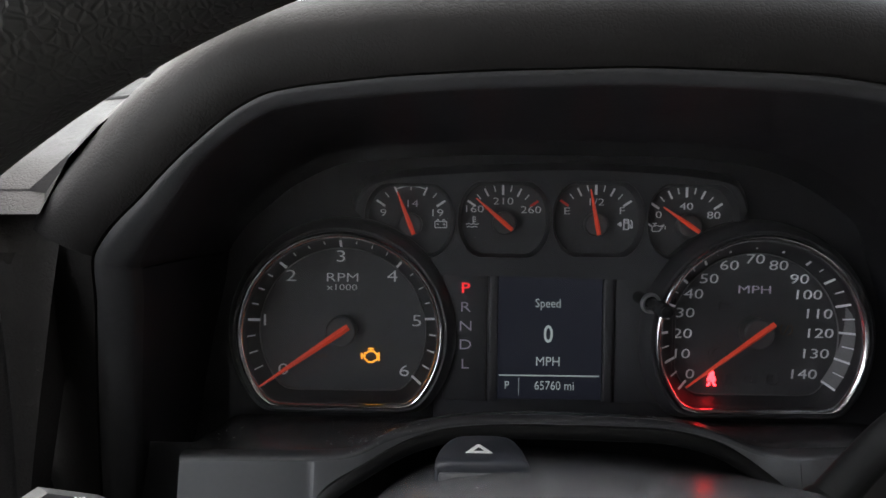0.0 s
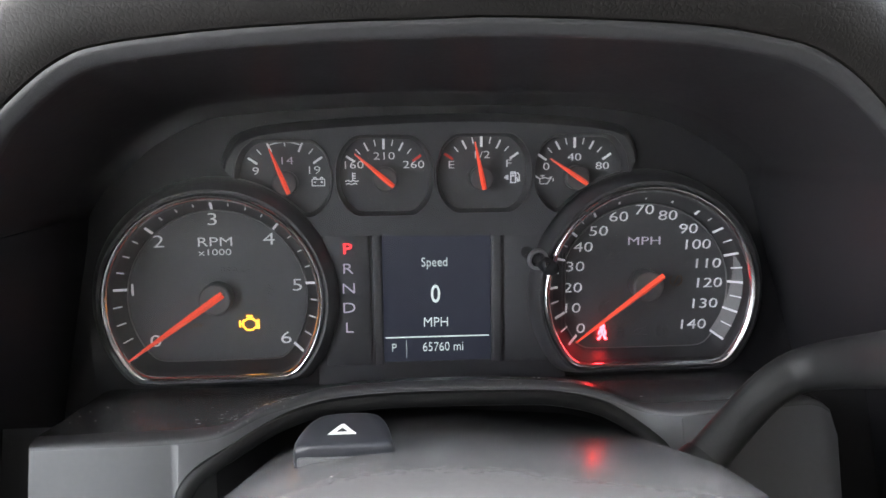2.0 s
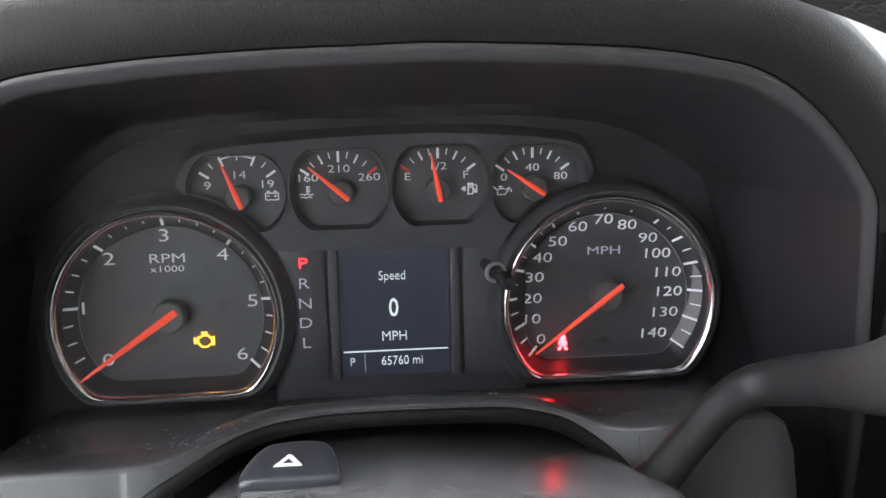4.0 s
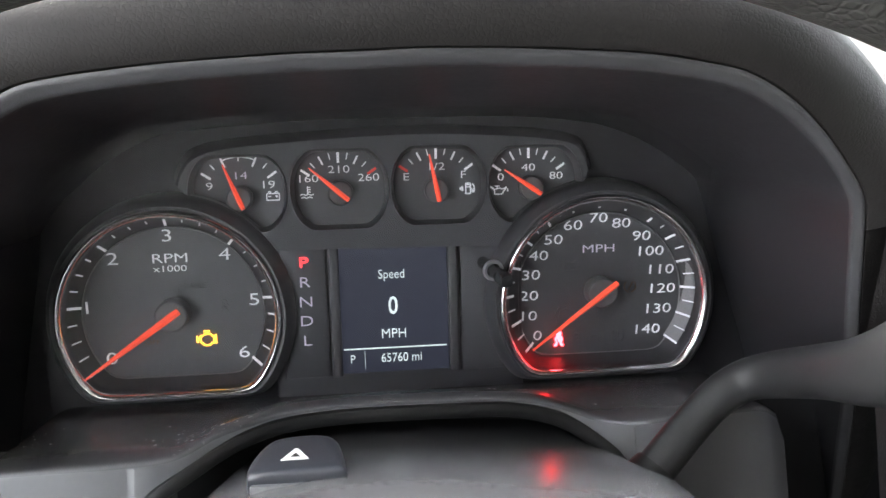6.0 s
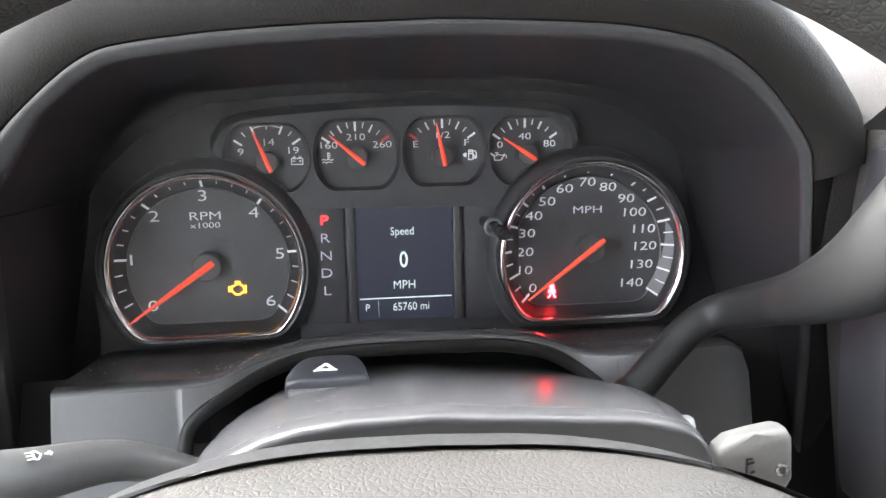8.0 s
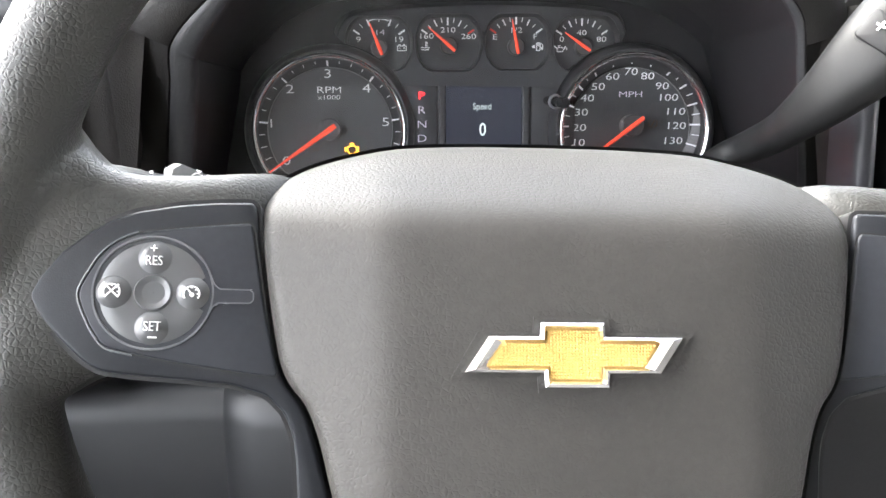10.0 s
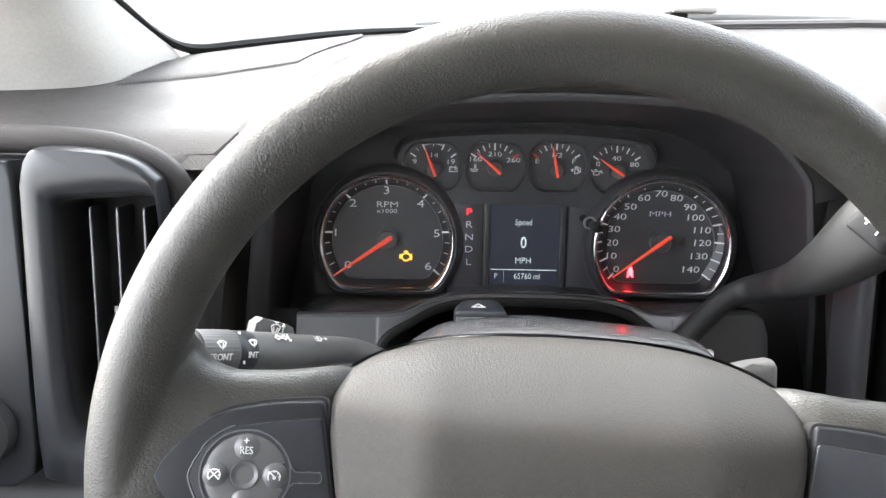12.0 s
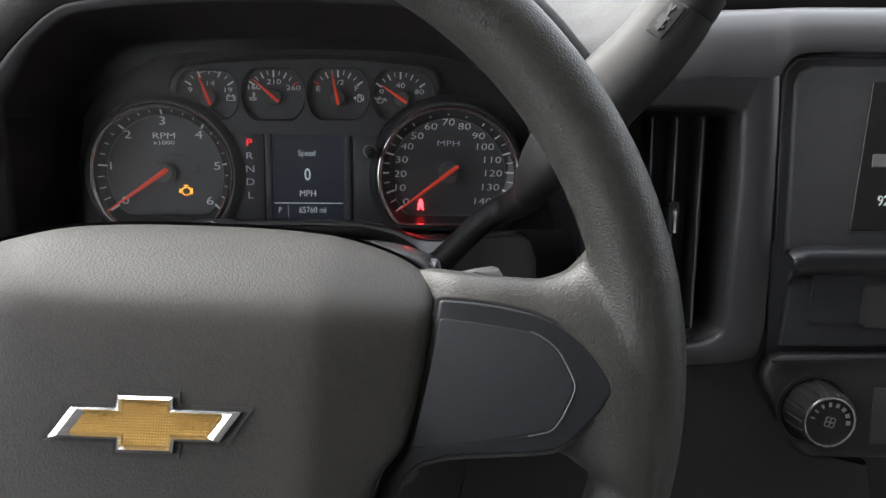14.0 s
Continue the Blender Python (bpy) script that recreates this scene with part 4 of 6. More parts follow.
for nm, lines, x, z, s in (("skid_icon", I_SKID, 0.1486, -0.0803, 0.0036), ("lock_icon", I_LOCK, 0.1596, -0.0802, 0.0036), ("tyre_icon", I_TPMS, 0.1706, -0.0800, 0.0036), ("brake_ring_icon", I_ABS, 0.1428, -0.0677, 0.0055), ("charge_icon", I_BATT, 0.1460, -0.0422, 0.0036)):
    part(nm, strokes(lines, x, z, s, 0.0006, Y), UNLIT, speedo, "unlit dark warning mark", smooth=False)
part("airbag_icon", strokes(I_AIRBAG, -0.0279, -0.0544, 0.0034, 0.0006, Y), UNLIT, tach, "unlit dark warning mark", smooth=False)
word("brake_mark", "BRAKE", -0.0426, -0.0436, Y, 0.0028, UNLIT, tach, 1.2)
part("fuel_telltale", strokes(I_PUMP[:4], 0.0665, -0.0111, 0.0032, 0.0007, Y), UNLIT, gauge_parts[2], "unlit dark warning mark", smooth=False)

# centre panel: gear letters, message screen, ribs
CY = 0.3905
centre = part("centre_panel", box(-0.004, 0.120, CY + 0.0015, 0.402, -0.118, -0.0245, 0.001), POD, cluster, "dark panel between the dials")
part("gear_panel", box(0.0005, 0.0226, CY, CY + 0.003, -0.0925, -0.0262, 0.0008), POD, centre)
part("blank_panel", box(0.0886, 0.118, CY, CY + 0.003, -0.0925, -0.0262, 0.0008), POD, centre)
for x in (0.0236, 0.0822):
    part("rib", box(x, x + 0.0052, CY - 0.0022, CY + 0.003, -0.0925, -0.0258, 0.0012, 3), POD, centre, "narrow upright rib")
for ch, z, mat in (("P", -0.0339, LITRED), ("R", -0.0437, PRINTDIM), ("N", -0.0535, PRINTDIM), ("D", -0.0631, PRINTDIM), ("L", -0.0731, PRINTDIM)):
    word("gear_letter", ch, 0.0122, z, CY - 0.0004, 0.0050, mat, centre, 1.3, bold=0.00012 if ch == "P" else 0, label="glowing red gear letter" if ch == "P" else "")
screen = part("message_screen", box(0.0287, 0.0818, CY + 0.0005, CY + 0.003, -0.0912, -0.0258), LCD, cluster, "small dark blue-grey message screen", smooth=False)
SYY = CY + 0.0001
word("screen_word", "Speed", 0.0542, -0.0421, SYY, 0.0044, LCDTEXT, screen, 0.85)
word("screen_digit", "0", 0.0546, -0.0573, SYY, 0.0086, LCDTEXT, screen, 0.80, bold=0.0002)
word("screen_word", "MPH", 0.0546, -0.0715, SYY, 0.0046, LCDTEXT, screen, 0.95)
word("screen_letter", "P", 0.0338, -0.0840, SYY, 0.0040, LCDTEXT, screen, 0.9)
word("screen_digits", "65760 mi", 0.0580, -0.0840, SYY, 0.0044, LCDTEXT, screen, 0.85)
part("screen_line", bar(0.0295, -0.0789, 0.0808, -0.0789, 0.0005, SYY), LCDTEXT, screen, smooth=False)
part("screen_divider", strokes([[(0, 1 - 0.2 * k), (0, 0.92 - 0.2 * k)] for k in range(11)], 0.0398, -0.0845, 0.0042, 0.0003, SYY), LCDTEXT, screen, smooth=False)
# trip stem through the lens
bm = lathe([(0.0001, -0.004), (0.0028, -0.0035), (0.0036, -0.001), (0.0036, 0.006), (0.0030, 0.008), (0.0030, 0.040)], 0, 0, 24)
bm.transform(Matrix.Translation((0.1048, 0.357, -0.0400)) @ pose(0, 0, 0, 4, 0, 8))
stem = part("trip_stem", bm, GLOSS, cluster, "black push stem beside the speed dial")
bm = lathe([(0.0036, 0.016), (0.0048, 0.0155), (0.0052, 0.018), (0.0036, 0.018)], 0, 0, 24)
bm.transform(Matrix.Translation((0.1048, 0.357, -0.0400)) @ pose(0, 0, 0, 4, 0, 8))
part("stem_ring", bm, LOCK, stem, "thin bright ring")

bm = loft([[(-0.103, 0.352, 0.050), (0.2035, 0.352, 0.050)], [(-0.106, 0.372, -0.020), (0.2065, 0.372, -0.020)], [(-0.106, 0.376, -0.098), (0.2065, 0.376, -0.098)]], closed=False)
lens = part("lens", bm, LENS, cluster, "clear plastic lens over the dials", sharp=180)
lens.visible_shadow = False

# ---- lower trim: shelf, arch over the column, ledges ----
ARCH = smooth_path([(-0.1060, 0.306, -0.0955), (-0.0800, 0.306, -0.0952), (-0.0550, 0.306, -0.0950), (-0.0350, 0.307, -0.0935), (-0.0200, 0.315, -0.0886), (-0.0060, 0.322, -0.0866), (0.0060, 0.327, -0.0853), (0.0280, 0.330, -0.0848), (0.0525, 0.330, -0.0846), (0.0893, 0.330, -0.0855),
                    (0.1130, 0.330, -0.0878), (0.1260, 0.329, -0.0915), (0.1385, 0.325, -0.0955), (0.1500, 0.318, -0.0955), (0.1650, 0.312, -0.0925), (0.2000, 0.310, -0.0895), (0.2080, 0.310, -0.0905), (0.2130, 0.310, -0.0945), (0.2160, 0.310, -0.1040)], 6)
MOUTH = smooth_path([(-0.0510, -0.1700), (-0.0500, -0.1300), (-0.0450, -0.1130), (-0.0260, -0.1015), (-0.0080, -0.0952), (0.0155, -0.0927), (0.0530, -0.0921), (0.0900, -0.0928), (0.1010, -0.0936), (0.1140, -0.0962), (0.1250, -0.1000), (0.1380, -0.1075), (0.1470, -0.1155), (0.1520, -0.1300), (0.1530, -0.1700)], 6)


def top_edge(x):
    """Height and depth of the trim panel's top edge, which swells over the column."""
    return tuple(float(np.interp(x, [p[0] for p in ARCH], [p[k] for p in ARCH])) for k in (2, 1))


def open_edge(x):
    """Top of the opening for the column, or the panel's foot beside it."""
    if not -0.0505 < x < 0.1525:
        return -0.24
    return float(np.interp(x, [p[0] for p in MOUTH], [p[1] for p in MOUTH]))


xs = sorted(set([-0.106 + 0.322 * i / 80 for i in range(81)] + [-0.0506, -0.0504, -0.0500, -0.0490, 0.1510, 0.1520, 0.1524, 0.1526]))
shelf, face = [], []
for x in xs:
    zt, yf = top_edge(x)
    shelf.append([(x, 0.402, -0.104), (x, 0.385, -0.1005), (x, 0.37, -0.100 + 0.15 * (zt + 0.100)), (x, (yf + 0.37) / 2, -0.100 + 0.6 * (zt + 0.100)), (x, yf + 0.010, zt + 0.0005), (x, yf + 0.005, zt + 0.0003), (x, yf + 0.0020, zt), (x, yf + 0.0008, zt - 0.0005), (x, yf + 0.0002, zt - 0.0012), (x, yf, zt - 0.0022)])
    zo = min(open_edge(x), zt - 0.0040)
    face.append([(x, yf, zt - 0.0022), (x, yf - 0.0002, zt - 0.0032), (x, yf - 0.22 * (zt - (zt + zo) / 2), (zt + zo) / 2), (x, yf - 0.22 * (zt - zo), zo), (x, yf + 0.014, zo)])
lower = thing("lower_dash_trim", "dark satin trim panel arching over the steering column", "trim panel", (0.05, 0.35, -0.2))
part("shelf", loft(shelf, closed=False), SHELF, lower, "satin shelf under the dials", sharp=60)
part("front_panel", loft(face, closed=False), LEDGE, lower, "grey panel beside the column", sharp=60)
gasket = [(x, top_edge(x)[1] - 0.0005 - 0.22 * max(0.0, top_edge(x)[0] - z - 0.008), z + 0.0018, 0.0034, 0.0026) for x, z in MOUTH[::2]]
part("gasket", tube(gasket, n=10, steps=2), RUBBER, lower, "black rubber edge round the column opening")
part("column_well", box(-0.055, 0.156, 0.385, 0.40, -0.24, -0.106), VOID, lower, smooth=False)
# knee panels below
knee = thing("knee_panel", "grey lower dash panel behind the steering wheel", "panel", (0.05, 0.28, -0.35))
prof = [(0.325, -0.20), (0.262, -0.196), (0.250, -0.200), (0.246, -0.215), (0.252, -0.30), (0.26, -0.42)]
part("panel", loft([[(x, y + 0.012, z) for y, z in prof] for x in (CABX0 + 0.02, -0.16, -0.03, 0.12, 0.30)], closed=False), KNEE, knee, "black lower panel", sharp=60)
part("bolster", loft([[(x, y - d, z) for y, z in prof] for x, d in ((-0.112, -0.030), (-0.106, -0.014), (-0.097, -0.004), (-0.084, 0.002), (-0.05, 0.004), (0.02, 0.0), (0.03, -0.010))], closed=False), KNEE, knee, "grey knee bolster", sharp=60)
part("end_panel", loft([[(x, y - 0.002, z - 0.016) for y, z in prof] for x in (CABX0 + 0.02, -0.24, -0.195)], closed=False), KNEE, knee, "grey end panel", sharp=60)
part("upper_panel", loft([[(x, y, z) for y, z in ((0.338, -0.10), (0.346, -0.16), (0.350, -0.205))] for x in (-0.30, -0.100)], closed=False), PANELBLACK, knee)
part("upper_panel", loft([[(x, y, z) for y, z in ((0.338, -0.09), (0.346, -0.16), (0.350, -0.205))] for x in (0.205, 0.40)], closed=False), PANELBLACK, knee)

# ---- steering column ----
column = thing("steering_column", "black plastic steering column cover with a hazard button", "column", (0.053, 0.30, -0.16))


def column_ring(y, top, w, h=0.115, cx=0.0530, p=3.2, n=44):
    out = []
    for k in range(n):
        t = 2 * math.pi * k / n
        c, s = math.cos(t), math.sin(t)
        p = 3.2 if c < 0 else 11.0
        x = w * math.copysign(abs(c) ** (2 / p), c)
        z = h / 2 * math.copysign(abs(s) ** (2 / p), s)
        z -= (217.0 * x ** 4 if x < 0 else 1.20 * x * x) if s > 0 else 0
        out.append((cx + x, y, top - h / 2 + z))
    return out


bm = loft([column_ring(y, t, w) for y, t, w in ((0.213, -0.105, 0.088), (0.2045, -0.0860, 0.0915), (0.1995, -0.0788, 0.0930), (0.1990, -0.0768, 0.0938), (0.1998, -0.0756, 0.0944), (0.2020, -0.0749, 0.0950), (0.206, -0.0747, 0.0956), (0.212, -0.0752, 0.0965), (0.23, -0.0768, 0.0995), (0.26, -0.0818, 0.1015), (0.30, -0.0925, 0.099), (0.39, -0.115, 0.090))], cap0=True, cap1=True)
part("cover", bm, COLUMN, column, "satin black column cover", sharp=50)
BUTTON = smooth_path([(-0.0152, 0.2492), (0.0, 0.2486), (0.0150, 0.2492), (0.0158, 0.2530), (0.0146, 0.2640), (0.0118, 0.2735), (0.0060, 0.2768), (-0.0030, 0.2768), (-0.0095, 0.2745), (-0.0138, 0.2660), (-0.0160, 0.2540), (-0.0152, 0.2492)], 3)[:-1]


def button_ring(k, lift):
    """Outline of the low wedge, wide in front and narrower behind, scaled by k."""
    out = []
    for x, y in BUTTON:
        px, py = 0.0168 + x * k, 0.2625 + (y - 0.2625) * k
        out.append((float(px), float(py), float(lift + (py - 0.249) * 0.05)))
    return out


bm = loft([button_ring(1.0, -0.0900), button_ring(1.0, -0.0802), button_ring(0.98, -0.0785), button_ring(0.93, -0.0777), button_ring(0.80, -0.0772)], cap0=True, cap1=True)
hazard = part("hazard_button", bm, SATINDARK, column, "low grey wedge button with a white triangle", sharp=50)
part("button_front", box(0.0022, 0.0314, 0.2476, 0.2500, -0.0868, -0.0808, 0.0010), LEDGE, hazard, "lighter lower edge")
bm = prism([(-0.0046, -0.0034), (0.0046, -0.0034), (0.0005, 0.0044), (-0.0005, 0.0044)], -0.0002, 0.0002)
turn = Matrix.Translation((0.0160, 0.2605, -0.0765)) @ pose(0, 0, 0, -87, 0, 0)
bm.transform(turn)
part("triangle", bm, WHITEMARK, hazard, smooth=False)
bm = prism([(-0.0016, -0.0018), (0.0016, -0.0018), (0.0, 0.0010)], -0.0004, -0.0002)
bm.transform(turn)
part("triangle_heart", bm, VOID, hazard, smooth=False)

# ---- steering wheel ----
wheel = thing("steering_wheel", "dark grey leather-grained four-spoke steering wheel with a gold badge", "steering wheel", (0, 0, 0), base=WHEEL)
RIMPOSE = pose(0.0467, 0.087, -0.1122, -6, 0, 0)
RIM, TUBE = 0.1805, 0.0157
rings = []
for i in range(120):
    t = 2 * math.pi * i / 120
    ring = []
    for k in range(24):
        a = 2 * math.pi * k / 24
        r = RIM + TUBE * math.cos(a)
        ring.append(RIMPOSE @ Vector((r * math.cos(t), -0.0165 * math.sin(a), r * math.sin(t))))
    rings.append(ring)
skin = loft(rings + rings[:1])


def spoke_ring(u, lo, hi, front, back, n=28, p=2.8):
    """A rounded section of a spoke, in the hub's frame."""
    out = []
    for k in range(n):
        t = 2 * math.pi * k / n
        c, s = math.cos(t), math.sin(t)
        z = (lo + hi) / 2 + (hi - lo) / 2 * math.copysign(abs(s) ** (2 / p), s)
        yy = math.copysign(abs(c) ** (2 / p), c)
        out.append(HUBPOSE @ Vector((u, (front + back) / 2 + (back - front) / 2 * yy, z)))
    return out


for s in (-1, 1):
    secs = [(0.1880, -0.020, 0.028, -0.021, -0.005), (0.1800, -0.046, 0.064, -0.0285, 0.001), (0.170, -0.040, 0.0665, -0.0290, 0.003), (0.162, -0.033, 0.0605, -0.0275, 0.006), (0.156, -0.029, 0.0520, -0.0260, 0.008), (0.150, -0.025, 0.0458, -0.0248, 0.010),
            (0.140, -0.0225, 0.0425, -0.0230, 0.012), (0.120, -0.0245, 0.0435, -0.0195, 0.014), (0.106, -0.026, 0.0455, -0.0150, 0.016), (0.098, -0.026, 0.0465, -0.0100, 0.018), (0.090, -0.026, 0.0465, 0.0, 0.020), (0.080, -0.026, 0.0465, 0.012, 0.022)]
    loft([spoke_ring(s * u, lo, hi, f, b) for u, lo, hi, f, b in secs], cap0=True, cap1=True, bm=skin)
rim = part("rim", skin, LEATHER, wheel, "pebbled grey leather rim with its spokes", sharp=180)
mod = rim.modifiers.new("one_skin", "REMESH")
mod.mode, mod.voxel_size, mod.use_smooth_shade = "VOXEL", 0.0017, True
mod = rim.modifiers.new("ease", "SMOOTH")
mod.factor, mod.iterations = 0.5, 14

BEZ = [(-0.1650, 0.0003), (-0.1622, 0.0064), (-0.1566, 0.0140), (-0.1502, 0.0196), (-0.1440, 0.0240), (-0.1360, 0.0275), (-0.1226, 0.0303), (-0.1118, 0.0315), (-0.1003, 0.0321), (-0.0988, 0.0233), (-0.0970, 0.0083), (-0.0943, -0.0066), (-0.0914, -0.0205),
       (-0.0890, -0.0258), (-0.0846, -0.0308), (-0.0807, -0.0392), (-0.0776, -0.0500), (-0.0735, -0.0646), (-0.0715, -0.0850), (-0.0695, -0.1100), (-0.0680, -0.150), (-0.0805, -0.152), (-0.0815, -0.1100), (-0.0828, -0.0850), (-0.0838, -0.0645), (-0.0849, -0.0500),
       (-0.0860, -0.0429), (-0.0890, -0.0352), (-0.0946, -0.0295), (-0.1056, -0.0262), (-0.1198, -0.0248), (-0.1337, -0.0236), (-0.1440, -0.0222), (-0.1490, -0.0192), (-0.1545, -0.0139), (-0.1608, -0.0067)]
PANEL = [(-0.1510, 0.0014), (-0.1490, 0.0062), (-0.1452, 0.0133), (-0.1412, 0.0172), (-0.1355, 0.0203), (-0.1280, 0.0218), (-0.1151, 0.0235), (-0.1006, 0.0252), (-0.0990, 0.0157), (-0.0957, -0.0029), (-0.0909, -0.0240), (-0.1022, -0.0226), (-0.1190, -0.0200), (-0.1345, -0.0170),
         (-0.1428, -0.0150), (-0.1463, -0.0101), (-0.1496, -0.0031)]


def rounded(poly, steps=4):
    """A closed outline with eased corners."""
    n = len(poly)
    pts = []
    for i in range(n):
        a, b, c = (Vector(poly[(i + k) % n]) for k in (-1, 0, 1))
        ra, rc = min(0.4, 0.0022 / max(1e-6, (a - b).length)), min(0.4, 0.0022 / max(1e-6, (c - b).length))
        p, q = b.lerp(a, ra), b.lerp(c, rc)
        pts += [tuple(p.lerp(b, k / steps).lerp(b.lerp(q, k / steps), k / steps)) for k in range(steps + 1)]
    return pts


BEZ, PANEL = rounded(BEZ), rounded(PANEL)
for s in (1, -1):
    side = -1 if s > 0 else 1
    pts = [(x * -side, z) for x, z in BEZ]
    bez = part("bezel", slab(pts, -0.0178, 0.004, 0.0016), SATIN, wheel, "satin blue-black arrow-shaped bezel running down beside the pad", base=SPOKE, sharp=28)
    # Solid black band drawn as the shadow groove between bezel and leather.
    wide = grown(pts, 0.0013)
    part("bezel_shade", prism(wide if side < 0 else wide[::-1], -0.0160, 0.002), VOID, wheel, "black band for the shaded groove round the bezel", base=SPOKE, smooth=False)
    pts = [(x * -side, z) for x, z in PANEL]
    gap = grown(pts, 0.0006)
    part("panel_gap", prism(gap if side < 0 else gap[::-1], -0.01795, -0.010), VOID, bez, base=SPOKE, smooth=False)
    panel = part("spoke_panel", slab(pts, -0.0186, -0.010, 0.0009), SATINDARK, wheel, "smooth dark switch panel" if side < 0 else "smooth dark blank panel", base=SPOKE, sharp=30)
    rimmed = [(x, -0.0182, z, 0.00035, 0.00035) for x, z in grown(pts, 0.0004) if abs(x) > 0.134]
    turn_at = max(range(len(rimmed)), key=lambda k: math.hypot(rimmed[k][0] - rimmed[k - 1][0], rimmed[k][2] - rimmed[k - 1][2]))
    # Pale line drawn as the highlight on the panel's outer end.
    part("panel_edge", tube(rimmed[turn_at:] + rimmed[:turn_at], n=8, steps=1), EDGE, panel, "paler line for the highlight round the panel's end", base=SPOKE)
    if side < 0:
        switch = panel
# cruise switches on the driver's hand side panel
BX, BZ, BY = -0.1291, 0.0019, -0.0186
bm = lathe([(0.0168, BY + 0.0006), (0.0172, BY - 0.0005), (0.0178, BY - 0.0005), (0.0181, BY + 0.0006)], BX, BZ, 64)
part("disc_edge", bm, EDGE, switch, "paler ring for the highlight round the switch", base=SPOKE)
part("switch_disc", lathe([(0.0001, BY - 0.0004), (0.0110, BY - 0.0006), (0.0155, BY - 0.0002), (0.0169, BY + 0.0008)], BX, BZ, 64), SWITCHGREY, switch, "round four-way rocker switch", base=SPOKE)
tab = [(-0.1112, 0.0140), (-0.1100, 0.0112), (-0.1084, 0.0097), (-0.0992, 0.0096), (-0.0981, 0.0086), (-0.0981, 0.0063), (-0.0992, 0.0054), (-0.1088, 0.0053), (-0.1104, 0.0040), (-0.1116, 0.0018), (-0.1150, 0.0040), (-0.1150, 0.0120)]
tab = [(x - 0.0012, z - 0.0062) for x, z in tab]
bm = bmesh.new()
tabline = tab[:10]
for (a, b), (c, d) in zip(tabline, tabline[1:]):
    bar(a, b, c, d, 0.0005, BY - 0.0001, 0.0005, bm=bm)
part("tab_edge", bm, EDGE, switch, base=SPOKE, smooth=False)
part("tab", prism(tab, BY - 0.0004, BY + 0.002), SATINDARK, switch, base=SPOKE, smooth=False)
for nm, dx, dz in (("resume_dome", 0, 0.0107), ("set_dome", 0, -0.0107), ("cancel_dome", -0.0113, 0), ("cruise_dome", 0.0115, 0)):
    bm = lathe([(0.0001, BY - 0.0026), (0.0020, BY - 0.0024), (0.0036, BY - 0.0017), (0.0048, BY - 0.0007), (0.0056, BY + 0.0002)], BX + dx, BZ + dz, 32)
    part(nm, bm, SWITCHGREY, switch, base=SPOKE)
part("centre_dimple", lathe([(0.0001, BY + 0.0002), (0.0030, BY - 0.0002), (0.0046, BY - 0.0012), (0.0052, BY - 0.0014), (0.0058, BY - 0.0004)], BX, BZ, 32), SWITCHGREY, switch, "shallow round dimple", base=SPOKE)
my = BY - 0.0027
word("switch_word", "RES", BX + 0.0004, BZ + 0.0098, my, 0.0029, WHITEMARK, switch, 0.78, base=SPOKE)
word("switch_sign", "+", BX + 0.0002, BZ + 0.0136, my - 0.0001, 0.0030, WHITEMARK, switch, 1.0, base=SPOKE)
word("switch_word", "SET", BX + 0.0008, BZ - 0.0104, my, 0.0029, WHITEMARK, switch, 0.78, base=SPOKE)
part("switch_sign", bar(BX - 0.0005, BZ - 0.0138, BX + 0.0020, BZ - 0.0138, 0.0005, my + 0.0009), WHITEMARK, switch, base=SPOKE, smooth=False)
GAUGEICON = [ring_line(0.9, 0, -0.1, -35, 215, 18), [(0.05, -0.15), (-0.55, 0.55)], ring_line(0.18, 0.05, -0.2), [(0, 0.8), (0, 0.55)], [(0.85, -0.1), (0.6, -0.1)], [(0.6, 0.5), (0.45, 0.35)]]
part("cancel_icon", strokes(GAUGEICON[:1] + GAUGEICON[3:] + [[(-0.75, 0.75), (0.75, -0.75)], [(-0.75, -0.75), (0.75, 0.75)]], BX - 0.0113, BZ + 0.0002, 0.0026, 0.0004, my), WHITEMARK, switch, base=SPOKE, smooth=False)
part("cruise_icon", strokes(GAUGEICON + [[(-0.75, 0.75), (-0.95, 0.35)]], BX + 0.0117, BZ, 0.0026, 0.0004, my), WHITEMARK, switch, base=SPOKE, smooth=False)

# airbag pad
HALF = [(0.0, 0.0635), (0.030, 0.0628), (0.055, 0.0600), (0.0740, 0.0550), (0.0870, 0.0492), (0.0945, 0.0430), (0.0980, 0.0350), (0.0982, 0.0260), (0.0963, 0.0120), (0.0935, -0.0045), (0.0903, -0.0190), (0.0868, -0.0262), (0.0815, -0.0325), (0.0775, -0.0415), (0.0742, -0.0528),
        (0.0712, -0.0650), (0.0690, -0.0850), (0.067, -0.110), (0.060, -0.130), (0.040, -0.140), (0.0, -0.142)]
full = HALF + [(-x, z) for x, z in HALF[-2:0:-1]]
full = [tuple(p) for p in smooth_path(full + full[:1], 3)][:-1]


def bend(u, w):
    """Zero below nought and u above it, eased over w."""
    return w * math.log1p(math.exp(min(40.0, u / w)))


def pad_front(x, z):
    """How far the pad's skin stands towards the driver: a flat face, canted sides and a top that rolls back."""
    top = 1.25 * bend(z - 0.027, 0.0040) + 18 * max(0.0, z - 0.042) ** 2
    return 0.0350 - top - 0.33 * bend(abs(x) - 0.0570, 0.0017) - 0.008 * max(0, (-z - 0.05) / 0.08) ** 2


